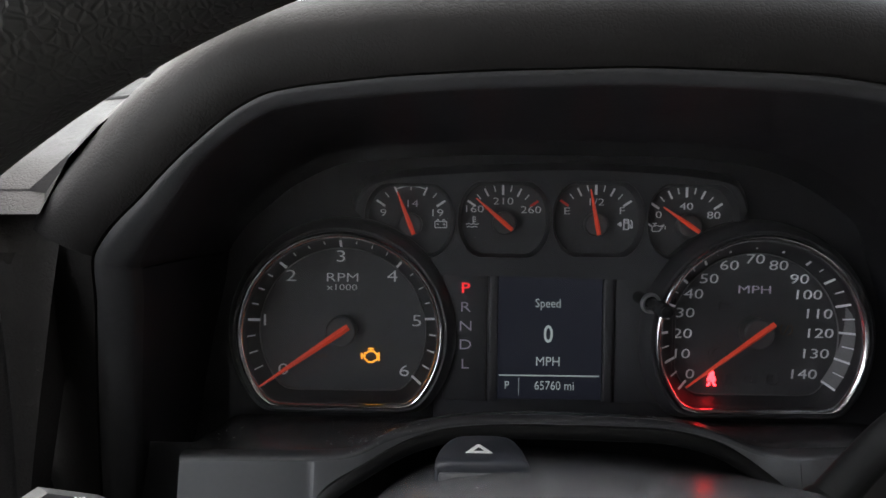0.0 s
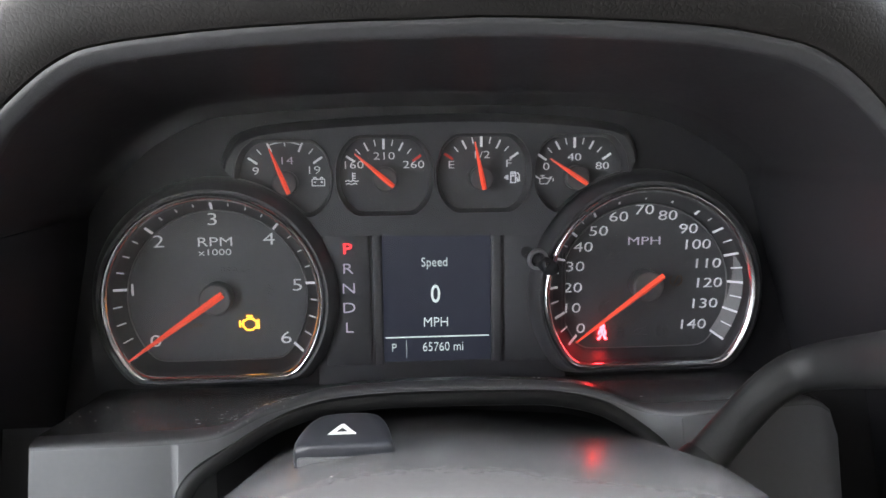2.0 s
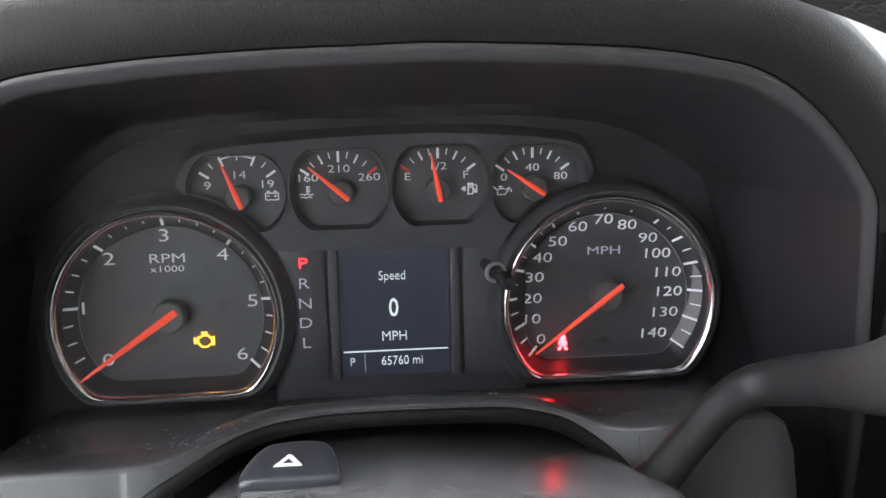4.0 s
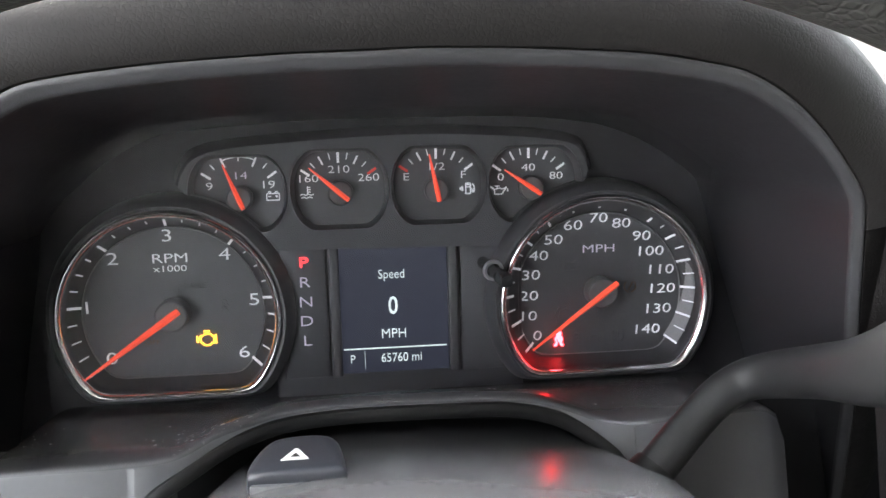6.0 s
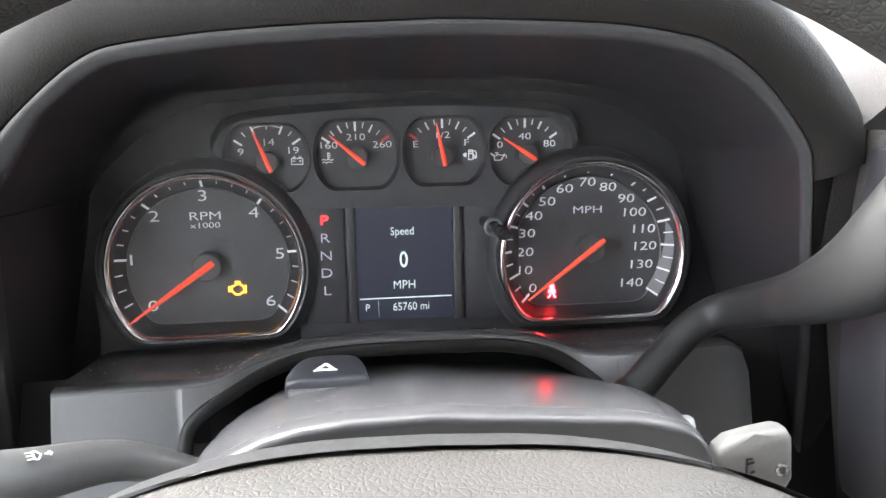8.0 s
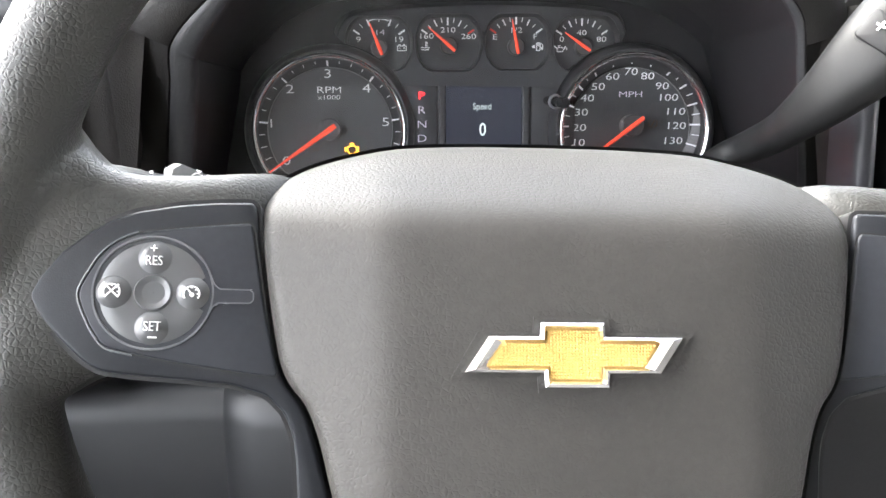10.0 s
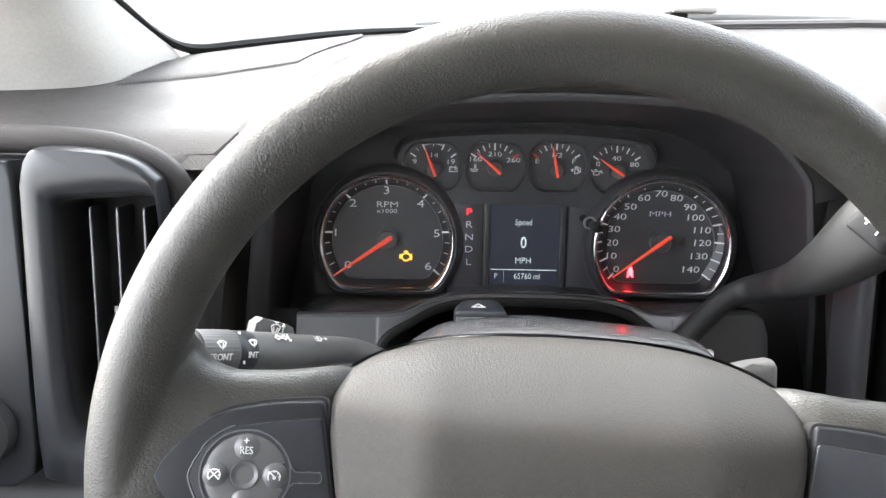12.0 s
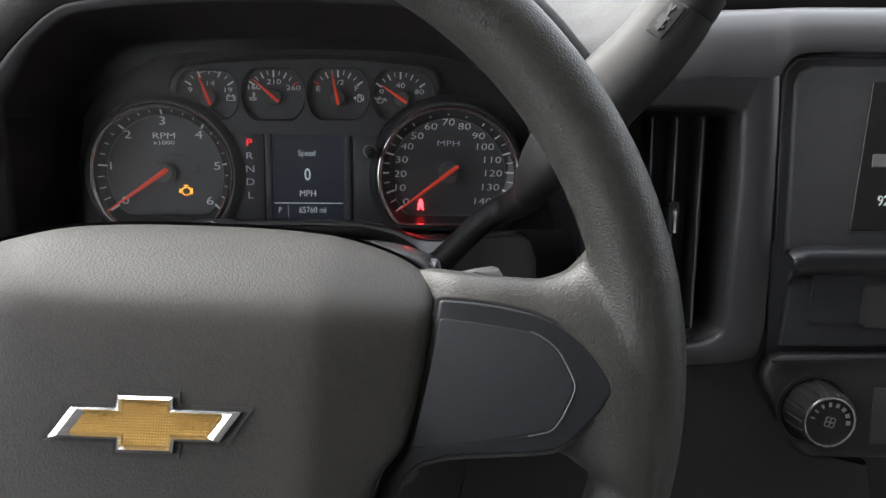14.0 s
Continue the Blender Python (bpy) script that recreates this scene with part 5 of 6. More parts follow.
rings = []
for k in (1.0, 0.992, 0.98, 0.96, 0.93, 0.89, 0.84, 0.79, 0.74, 0.69, 0.64, 0.59, 0.53, 0.46, 0.38, 0.29, 0.18, 0.06):
    cx, cz = 0.0, -0.03
    ring = []
    for x, z in full:
        px, pz = cx + (x - cx) * k, cz + (z - cz) * k
        edge = max(0.0, (k - 0.95) / 0.05)
        ring.append((px, -pad_front(px, pz) + 0.0050 * edge ** 2.2, pz))
    rings.append(ring)
rings = [[(x * 0.97, y + 0.030, z * 0.98) for x, y, z in rings[0]], [(x * 0.995, y + 0.008, z * 0.998) for x, y, z in rings[0]]] + rings
bm = loft(rings, cap1=True)
part("airbag_pad", bm, PADSKIN, wheel, "grained grey airbag pad, smoothly domed", base=WHEEL, sharp=80)
gap = grown(full, 0.0012)
part("pad_gap", loft([[(x, 0.0042 - pad_front(*q), z) for (x, z), q in zip(gap, full)], [(x, 0.0340 - pad_front(*q), z) for (x, z), q in zip(gap, full)]]), VOID, wheel, "dark seam round the pad", base=WHEEL)

# badge: a slanted cross in gold with a chrome edge
EX, EZ = -0.0005, -0.0162
OUT = [(-0.0325, -0.0052), (-0.0255, 0.0052), (-0.0103, 0.0052), (-0.0100, 0.0094), (0.0088, 0.0094), (0.0091, 0.0052), (0.0325, 0.0052), (0.0255, -0.0052), (0.0103, -0.0052), (0.0100, -0.0094), (-0.0088, -0.0094), (-0.0091, -0.0052)]
INN = [(-0.0256, -0.0034), (-0.0207, 0.0034), (-0.0082, 0.0034), (-0.0080, 0.0070), (0.0070, 0.0070), (0.0073, 0.0034), (0.0256, 0.0034), (0.0207, -0.0034), (0.0082, -0.0034), (0.0080, -0.0070), (-0.0070, -0.0070), (-0.0073, -0.0034)]

OUT, INN = ([(x * 1.03, z * 1.05) for x, z in line] for line in (OUT, INN))


def on_pad(poly, lift, grow=1.0):
    return [(EX + x * grow, -pad_front(EX + x, EZ + z) - lift, EZ + z * grow) for x, z in poly]


rec = [(x * 1.06 + math.copysign(0.0012, x), z * 1.06 + math.copysign(0.0009, z)) for x, z in OUT]
bm = loft([on_pad(rec, -0.001), on_pad(rec, 0.0007), on_pad(OUT, 0.0003)], cap1=True)
part("badge_seat", bm, PADSKIN, wheel, "moulded seat of the badge", base=WHEEL, smooth=False)
mid = [((a + c) / 2, (b + d) / 2) for (a, b), (c, d) in zip(OUT, INN)]
bm = loft([on_pad(OUT, -0.0005), on_pad([(x * 0.985, z * 0.97) for x, z in OUT], 0.0022), on_pad(mid, 0.0030), on_pad(INN, 0.0012)])
badge = part("badge", bm, CHROME, wheel, "bevelled chrome edge of the slanted cross badge", base=WHEEL, smooth=False)
bm = loft([on_pad(INN, 0.0011), on_pad([(x * 0.975, z * 0.95) for x, z in INN], 0.0016)], cap1=True)
part("badge_fill", bm, GOLD, badge, "gold textured badge face", base=WHEEL, smooth=False)
bm = bmesh.new()
px = 0.00098


def inside(x, z):
    if abs(z) <= 0.0032:
        lean = x - z * 0.58
        return abs(lean) < 0.0228
    return abs(z) <= 0.0070 and abs(x) < 0.0074


for i in range(-26, 27):
    for j in range(-7, 8):
        x, z = i * px, j * px
        if inside(x, z):
            y = -pad_front(EX + x, EZ + z) - 0.00165
            h = px * 0.46
            base4 = [bm.verts.new((EX + x + a * h, y, EZ + z + b * h)) for a, b in ((-1, -1), (1, -1), (1, 1), (-1, 1))]
            tip = bm.verts.new((EX + x, y - 0.00045, EZ + z))
            for q in range(4):
                bm.faces.new((base4[q], base4[(q + 1) % 4], tip))
tagged(part("badge_studs", bm, GOLD, badge, "fine gold pyramid texture", base=WHEEL, smooth=False), kind="stuff")

# ---- stalk on the column ----
stalk = thing("turn_signal_stalk", "black turn signal and wiper stalk with white markings", "stalk", (-0.04, 0.215, -0.095))
way = Vector((-0.62, -0.75, 0.21)).normalized()
END = Vector((-0.1085, 0.1800, -0.0840))
AX = [tuple(p) for p in (Vector((-0.035, 0.250, -0.112)), END - way * 0.080, END - way * 0.045, END - way * 0.020, END)]
part("arm", tube([(*p, r, r) for p, r in zip(AX, (0.0062, 0.0074, 0.0094, 0.0106, 0.0110))], side=(0, 0, 1), n=28), STALKGREY, stalk, "tapered matt black arm")
roll = way.to_track_quat("Z", "Y").to_matrix().to_4x4()


def stalk_ring(d0, prof, n=48, knurl=0.0):
    rr = []
    for r, d in prof:
        ring = []
        for k in range(n):
            a = 2 * math.pi * k / n
            q = r * 0.86 + (knurl if k % 2 else 0)
            ring.append(Matrix.Translation(END) @ roll @ Vector((q * math.cos(a), q * math.sin(a), (d0 + d) * 1.17)))
        rr.append(ring)
    return loft(rr, cap0=True, cap1=True)


part("collar", stalk_ring(0.0, [(0.0128, -0.001), (0.0132, 0.0), (0.0132, 0.0078), (0.0128, 0.0084)]), SATINDARK, stalk)
part("twist_grip", stalk_ring(0.0085, [(0.0130, 0.0), (0.0134, 0.001), (0.0134, 0.0175), (0.0131, 0.018)], 72, 0.0003), STALKGREY, stalk, "knurled black twist grip")
part("end_cap", stalk_ring(0.0268, [(0.0126, 0.0), (0.0134, 0.0006), (0.0132, 0.0022), (0.0122, 0.0034), (0.008, 0.0040), (0.001, 0.0041)]), TRIMGREY, stalk, "rounded grey end cap")
# front wash paddle behind the arm
PN = Vector((0.77, -0.64, 0.0))
PC = [Vector(p) for p in ((-0.1080, 0.1880, -0.0860), (-0.1050, 0.1915, -0.0712), (-0.1020, 0.1950, -0.0692), (-0.0915, 0.2080, -0.0762), (-0.0893, 0.2108, -0.0785), (-0.0865, 0.2140, -0.0930))]
bm = loft([[p - PN * 0.006 for p in PC], [p - PN * 0.001 for p in PC], [PC[0].lerp(p, 0.99) + PN * 0.0005 for p in PC], [Vector((-0.0965, 0.2015, -0.0805)).lerp(p, 0.93) + PN * 0.0006 for p in PC]], cap0=True, cap1=True)
paddle = part("wash_paddle", bm, STALKGREY, stalk, "raised grey wash paddle")
WASH = [[(-0.9, 0.3), (-0.45, 0.55), (0.1, 0.55), (0.5, 0.3), (0.2, -0.5), (-0.5, -0.5), (-0.9, 0.3)], [(-0.2, 0.5), (-0.2, 0.9)], [(-0.5, 0.9), (-0.3, 0.75)], [(0.1, 0.9), (-0.1, 0.75)], [(-0.55, 0.25), (-0.15, -0.9), (0.1, 0.2)], [(0.95, -0.6), (0.95, 0.7)], [(0.72, 0.35), (0.95, 0.7), (1.18, 0.35)]]
bm = strokes(WASH, 0, 0, 0.0046, 0.0005, 0)
px = Vector((0.61, 0.735, -0.28)).normalized()
bm.transform(Matrix.Translation(Vector((-0.0968, 0.2008, -0.0768)) + PN * 0.0014) @ Matrix((px, -PN, (-PN).cross(px) * -1)).transposed().to_4x4())
part("wash_icon", bm, WHITEMARK, paddle, smooth=False)


def on_stalk(bm, along, up, r):
    """Sets flat lettering onto the arm's driver-facing upper side."""
    r *= 0.86
    m = Matrix.Translation(END + way * along * 1.17)
    ax = -way
    n = Vector((0, -0.90, 0.44))
    n = (n - ax * n.dot(ax)).normalized()
    z = ax.cross(n) * -1
    z = n.cross(ax) if n.cross(ax).z > 0 else ax.cross(n)
    q = Matrix((ax, -n, z)).transposed().to_4x4()
    for v in bm.verts:
        s = (v.co.z + up) / r
        v.co = Vector((v.co.x, -(r * math.cos(s) + 0.0001 - v.co.y), r * math.sin(s)))
    bm.transform(m @ q)
    return bm


part("front_word", on_stalk(lettering("FRONT", 0.0048, 0.85), 0.0190, -0.0052, 0.0139), WHITEMARK, stalk, smooth=False)
WIPE = [[(-0.9, 0.5), (-0.4, 0.8), (0.4, 0.8), (0.9, 0.5), (0.4, -0.4), (-0.4, -0.4), (-0.9, 0.5)], [(0, -0.8), (0.35, 0.55)], [(-0.5, 0.45), (0.0, 0.55)]]
part("wiper_icon", on_stalk(strokes(WIPE, 0, 0, 0.0028, 0.00045, 0), 0.0185, 0.0008, 0.0139), WHITEMARK, stalk, smooth=False)
part("dial_line", on_stalk(strokes([[(0, 1), (0, -1.1)]], 0, 0, 0.0090, 0.0011, 0), 0.0066, 0.0008, 0.0140), WHITEMARK, stalk, smooth=False)
part("int_word", on_stalk(lettering("INT", 0.0044, 0.85), 0.0024, -0.0042, 0.0136), WHITEMARK, stalk, smooth=False)
part("interval_icon", on_stalk(strokes(WIPE, 0, 0, 0.0026, 0.00045, 0), 0.0020, 0.0018, 0.0136), WHITEMARK, stalk, smooth=False)
ARROWS = [[(-1.0, 0), (-0.55, 0.5), (-0.55, 0.2), (-0.1, 0.2), (-0.1, -0.2), (-0.55, -0.2), (-0.55, -0.5), (-1.0, 0)], [(1.0, 0), (0.55, 0.5), (0.55, 0.2), (0.1, 0.2), (0.1, -0.2), (0.55, -0.2), (0.55, -0.5), (1.0, 0)], [(1.3, 0.6), (1.3, -0.7)], [(1.12, -0.4), (1.3, -0.7), (1.48, -0.4)]]
part("turn_icon", on_stalk(strokes(ARROWS, 0, 0, 0.0040, 0.00045, 0), -0.0150, 0.0058, 0.0132), WHITEMARK, stalk, smooth=False)
BEAM = [[(-0.2, 0.5), (-0.2, -0.5), (0.1, -0.5), (0.5, 0.0), (0.1, 0.5), (-0.2, 0.5)], [(-0.9, 0.4), (-0.35, 0.4)], [(-0.9, 0.0), (-0.35, 0.0)], [(-0.9, -0.4), (-0.35, -0.4)], [(0.9, 0.0), (1.6, 0.0)], [(1.35, 0.25), (1.6, 0), (1.35, -0.25)]]
part("beam_icon", on_stalk(strokes(BEAM, 0, 0, 0.0034, 0.00045, 0), -0.0385, 0.0052, 0.0122), WHITEMARK, stalk, smooth=False)

# ---- gear lever ----
lever = thing("gear_lever", "dark grey column gear lever angled up beside the wheel", "gear lever", (0.150, 0.27, -0.105))
LV = [(0.1475, 0.291, -0.1105, 0.0078, 0.0078), (0.1694, 0.2965, -0.0894, 0.0075, 0.0075), (0.1800, 0.2965, -0.0788, 0.0077, 0.0077), (0.1900, 0.2945, -0.0722, 0.0083, 0.0083), (0.1985, 0.2840, -0.0668, 0.0092, 0.0090), (0.2035, 0.262, -0.0590, 0.0100, 0.0094), (0.2025, 0.238, -0.0510, 0.0115, 0.0100), (0.2055, 0.214, -0.0385, 0.0150, 0.0115),
      (0.217, 0.200, -0.021, 0.0195, 0.0130), (0.232, 0.1955, -0.002, 0.0200, 0.0135), (0.248, 0.1925, 0.0145, 0.0190, 0.0135), (0.2610, 0.190, 0.0315, 0.0178, 0.0130), (0.2655, 0.1887, 0.0390, 0.0170, 0.0125)]
LSIDE, LPOW = (-0.65, -0.72, 0.25), 2.5
part("handle", tube(LV, side=LSIDE, n=36, power=LPOW), LEVER, lever, "smooth dark widening handle")
CAP = [(0.2650, 0.1888, 0.0382, 0.0160, 0.0118), (0.2664, 0.1884, 0.0405, 0.0170, 0.0126), (0.2705, 0.1872, 0.0470, 0.0164, 0.0124), (0.2725, 0.1866, 0.0500, 0.0156, 0.0118), (0.2732, 0.1863, 0.0510, 0.0120, 0.0085)]
part("end_cap", tube(CAP, side=LSIDE, n=36, power=2.6, steps=3), ROCKER, lever, "black end cap")


def lever_place(d):
    """Frame on the handle's axis (x along it, -y towards the driver, z across), with half width and depth."""
    i = min(int(d), len(LV) - 2)
    f = d - i
    a, b = Vector(LV[i][:3]), Vector(LV[i + 1][:3])
    ax = (b - a).normalized()
    n = Vector(LSIDE)
    n = (n - ax * n.dot(ax)).normalized()
    z = ax.cross(-n)
    z = z if z.z > 0 else -z
    w, dep = (LV[i][k] * (1 - f) + LV[i + 1][k] * f for k in (3, 4))
    return Matrix.Translation(a.lerp(b, f)) @ Matrix((ax, -n, z)).transposed().to_4x4(), w, dep


def lever_pad(d, x0, x1, z0, z1, corner, lifts):
    """A rounded plate that follows the handle's swell; lifts are (scale, height) from its foot to its top."""
    m, w, dep = lever_place(d)
    cx, cz = (x0 + x1) / 2, (z0 + z1) / 2
    line = []
    for sx, sz, a0 in ((1, 1, 0), (-1, 1, 90), (-1, -1, 180), (1, -1, 270)):
        for k in range(5):
            a = radians(a0 + 22.5 * k)
            line.append((sx * ((x1 - x0) / 2 - corner) + corner * math.cos(a), sz * ((z1 - z0) / 2 - corner) + corner * math.sin(a)))
    rings = []
    for k, h in lifts:
        ring = []
        for x, z in line:
            zz = cz + z * k
            swell = dep * (1 - min(0.97, abs(zz) / w) ** LPOW) ** (1 / LPOW)
            ring.append((cx + x * k, -swell - h, zz))
        rings.append(ring)
    bm = loft(rings, cap1=True)
    bm.transform(m)
    return bm


def lever_mark(d, lines, h, width):
    """Printed strokes in metres on the handle, each laid on its swell."""
    m, w, dep = lever_place(d)
    bm = bmesh.new()
    for x0, z0, x1, z1 in lines:
        swell = [dep * (1 - min(0.97, abs(q) / w) ** LPOW) ** (1 / LPOW) for q in (z0, z1)]
        bar(x0, z0, x1, z1, width, -swell[0] - h, 0.0003, bm=bm, y1=-swell[1] - h)
    bm.transform(m)
    return bm


part("tow_frame", lever_pad(10.9, -0.0098, 0.0106, -0.0106, 0.0012, 0.0018, ((1.0, -0.002), (1.0, 0.0003), (0.97, 0.0004), (0.9, 0.00035), (0.5, 0.0003))), VOID, lever, "black recess of the tow button")
tow = part("tow_button", lever_pad(10.9, -0.0088, 0.0096, -0.0096, 0.0002, 0.0012, ((1.0, -0.001), (1.0, 0.0006), (0.95, 0.0009), (0.75, 0.0009), (0.4, 0.0009), (0.1, 0.0009))), ROCKER, lever, "black recessed tow mode button")
TRUCK = [(-0.0058, -0.0052, 0.0016, -0.0052), (-0.0052, -0.0040, 0.0020, -0.0040), (-0.0024, -0.0028, 0.0018, -0.0028), (-0.0040, -0.0064, -0.0028, -0.0064), (0.0002, -0.0064, 0.0014, -0.0064),
         (0.0020, -0.0044, 0.0046, -0.0040), (0.0046, -0.0036, 0.0074, -0.0030), (0.0050, -0.0046, 0.0074, -0.0050)]
part("tow_icon", lever_mark(10.9, TRUCK, 0.0012, 0.0014), TRIMGREY, tow, "dim grey truck and trailer mark", smooth=False)
part("rocker_gap", lever_pad(8.3, -0.0098, 0.0072, -0.0172, 0.0098, 0.0030, ((1.0, -0.003), (1.0, 0.0002), (0.98, 0.0003), (0.9, 0.0003), (0.7, 0.0003), (0.4, 0.0003), (0.1, 0.0003))), VOID, lever, "black gap round the rocker")
rocker = part("rocker_button", lever_pad(8.3, -0.0088, 0.0062, -0.0162, 0.0088, 0.0024, ((1.0, -0.002), (1.0, 0.0010), (0.96, 0.0017), (0.88, 0.0019), (0.7, 0.0019), (0.5, 0.0019), (0.3, 0.0019), (0.08, 0.0019))), ROCKER, lever, "grey plus and minus rocker")
SIGNS = [(-0.0023, 0.0008, 0.0023, 0.0008), (0.0, -0.0015, 0.0, 0.0031), (-0.0030, -0.0138, 0.0012, -0.0138)]
part("rocker_signs", lever_mark(8.3, SIGNS, 0.0022, 0.0009), WHITEMARK, rocker, "white plus and minus signs", smooth=False)
part("rocker_line", lever_mark(8.3, [(-0.0034, -0.0066, 0.0026, -0.0060)], 0.0022, 0.0007), WHITEMARK, rocker, smooth=False)
part("boot", tube([(0.1425, 0.2895, -0.1155, 0.0110, 0.0110), (0.1500, 0.2917, -0.1080, 0.0096, 0.0096), (0.1530, 0.2925, -0.1050, 0.0086, 0.0086)], n=20), RUBBER, lever, "black rubber collar at the lever's foot")

# ---- ignition key ----
key = thing("ignition_key", "grey plastic car key standing in the ignition lock", "key", (0.150, 0.235, -0.105))
bm = prism([(0.1585, -0.120), (0.1560, -0.1060), (0.1572, -0.1015), (0.1612, -0.0982), (0.1700, -0.0962), (0.1795, -0.0948), (0.1832, -0.0958), (0.1852, -0.0990), (0.1860, -0.1150), (0.1830, -0.1200)], 0.216, 0.224, 0.003, segments=3)
bow = part("bow", bm, KEYGREY, key, "grey rounded key head")
part("key_hole", lathe([(0.0014, 0.2155), (0.0024, 0.2152), (0.0026, 0.218)], 0.1808, -0.1105, 20), NICKEL, bow)
part("key_mark", strokes([[(-0.5, -1), (-0.5, 0.6), (0.1, 0.6)], [(-0.5, 0), (0.3, 0.2)], [(-0.1, -1), (0.4, -0.8)]], 0.1690, -0.1075, 0.0035, 0.0006, 0.2157), SATINDARK, bow, smooth=False)
bm = lathe([(0.0001, 0.0015), (0.0065, 0.0015), (0.0075, 0.0), (0.0092, 0.0), (0.0100, 0.0015), (0.0100, 0.02)], 0, 0, 32)
bm.transform(Matrix.Translation((0.1495, 0.2215, -0.1005)) @ pose(0, 0, 0, 0, 0, 75))
part("lock_barrel", bm, LOCK, key, "dull metal lock barrel")

# ---- vents and side panels ----
def vent(name, label, poly_out, poly_in, yf, slats, z0, z1, lean, thumb, mat):
    v = thing(name, label, "air vent", (sum(p[0] for p in poly_in) / len(poly_in), yf + 0.05, z0), group="dash air vents")
    po, pi = [tuple(p) for p in smooth_path(poly_out + poly_out[:1], 5)][:-1], [tuple(p) for p in smooth_path(poly_in + poly_in[:1], 5)][:-1]
    cx, cz = sum(p[0] for p in pi) / len(pi), sum(p[1] for p in pi) / len(pi)

    def sc(poly, k, y):
        return [(cx + (x - cx) * k, y + lean * (z - cz), cz + (z - cz) * (1 - (1 - k) * 0.45)) for x, z in poly]
    bm = loft([sc(po, 1.0, yf + 0.03), sc(po, 1.0, yf + 0.0095), sc(po, 0.993, yf + 0.005), sc(po, 0.977, yf + 0.0018), sc(po, 0.955, yf + 0.0002), [((a + c) / 2, (b + d) / 2 - 0.001, (e + f) / 2) for (a, b, e), (c, d, f) in zip(sc(po, 0.95, yf), sc(pi, 1.06, yf))], sc(pi, 1.06, yf + 0.0005), sc(pi, 1.0, yf + 0.003), sc(pi, 0.97, yf + 0.012)])
    part("bezel", bm, mat, v, "satin grey vent surround", sharp=50)
    bm = loft([sc(pi, 0.985, yf + 0.006), sc(pi, 0.93, yf + 0.010), sc(pi, 0.90, yf + 0.05)], cap1=True)
    part("duct", bm, VOID, v, "dark vent well")
    for x in slats:
        s = part("slat", box(x - 0.0009, x + 0.0009, yf + 0.012, yf + 0.034, z0 + 0.006, z1 - 0.004, 0.0006), PANELBLACK, v, "upright black vane")
        # Pale strip painted as the highlight along each vane's front.
        part("vane_edge", box(x - 0.0007, x + 0.0007, yf + 0.0112, yf + 0.0124, z0 + 0.007, z1 - 0.005, 0.0005), EDGE, s, "paler strip for the highlight on the vane's front")
    if thumb:
        tx, tz = thumb
        bm = box(tx - 0.0035, tx + 0.0035, yf + 0.007, yf + 0.016, tz - 0.010, tz + 0.010, 0.002)
        part("thumb_tab", bm, GLOSS, v)
        part("thumb_edge", box(tx - 0.0010, tx + 0.0010, yf + 0.0055, yf + 0.008, tz - 0.009, tz + 0.006, 0.0007), CHROME, v, "bright edge of the thumb tab")
    return v


LV_OUT = [(-0.2510, -0.003), (-0.2470, 0.0120), (-0.236, 0.0185), (-0.195, 0.0155), (-0.1735, 0.0045), (-0.1680, -0.012), (-0.1655, -0.10), (-0.1690, -0.165), (-0.190, -0.184), (-0.240, -0.186), (-0.2495, -0.172), (-0.2512, -0.10)]
LV_IN = [(-0.2325, -0.020), (-0.2295, -0.0110), (-0.200, -0.0085), (-0.1760, -0.0075), (-0.1710, -0.018), (-0.1700, -0.08), (-0.1740, -0.145), (-0.182, -0.1560), (-0.212, -0.158), (-0.2230, -0.152), (-0.2290, -0.130), (-0.2315, -0.08)]
vent("air_vent", "tall dark dash vent with upright vanes by the door", LV_OUT, LV_IN, 0.232, (-0.2145, -0.1985, -0.1825), -0.155, -0.013, 0.0, (-0.1985, -0.085), VENTGREY)
RV_OUT = [(0.246, 0.002), (0.262, 0.0105), (0.30, 0.0200), (0.336, 0.0240), (0.3455, 0.0190), (0.3484, -0.08), (0.3470, -0.145), (0.334, -0.1590), (0.285, -0.1620), (0.255, -0.1600), (0.246, -0.14), (0.244, -0.06)]
RV_IN = [(0.2560, -0.018), (0.2590, -0.0090), (0.290, -0.0070), (0.3200, -0.0085), (0.3250, -0.018), (0.3250, -0.08), (0.3230, -0.130), (0.3170, -0.1440), (0.295, -0.1490), (0.266, -0.1490), (0.2580, -0.140), (0.2560, -0.08)]
vent("air_vent", "tall dark dash vent with upright vanes beside the screen", RV_OUT, RV_IN, 0.252, (0.2760, 0.2905, 0.3060), -0.147, -0.009, 0.0, (0.2905, -0.072), VENTSHADE)
wheelset = thing("vent_thumbwheel", "small black vent thumbwheel with a white mark", "thumbwheel", (0.300, 0.256, -0.140))
part("thumbwheel", box(0.290, 0.306, 0.255, 0.268, -0.147, -0.139, 0.003), GLOSS, wheelset)
part("mark", box(0.2978, 0.2996, 0.2545, 0.256, -0.1450, -0.1405), WHITEMARK, wheelset, smooth=False)

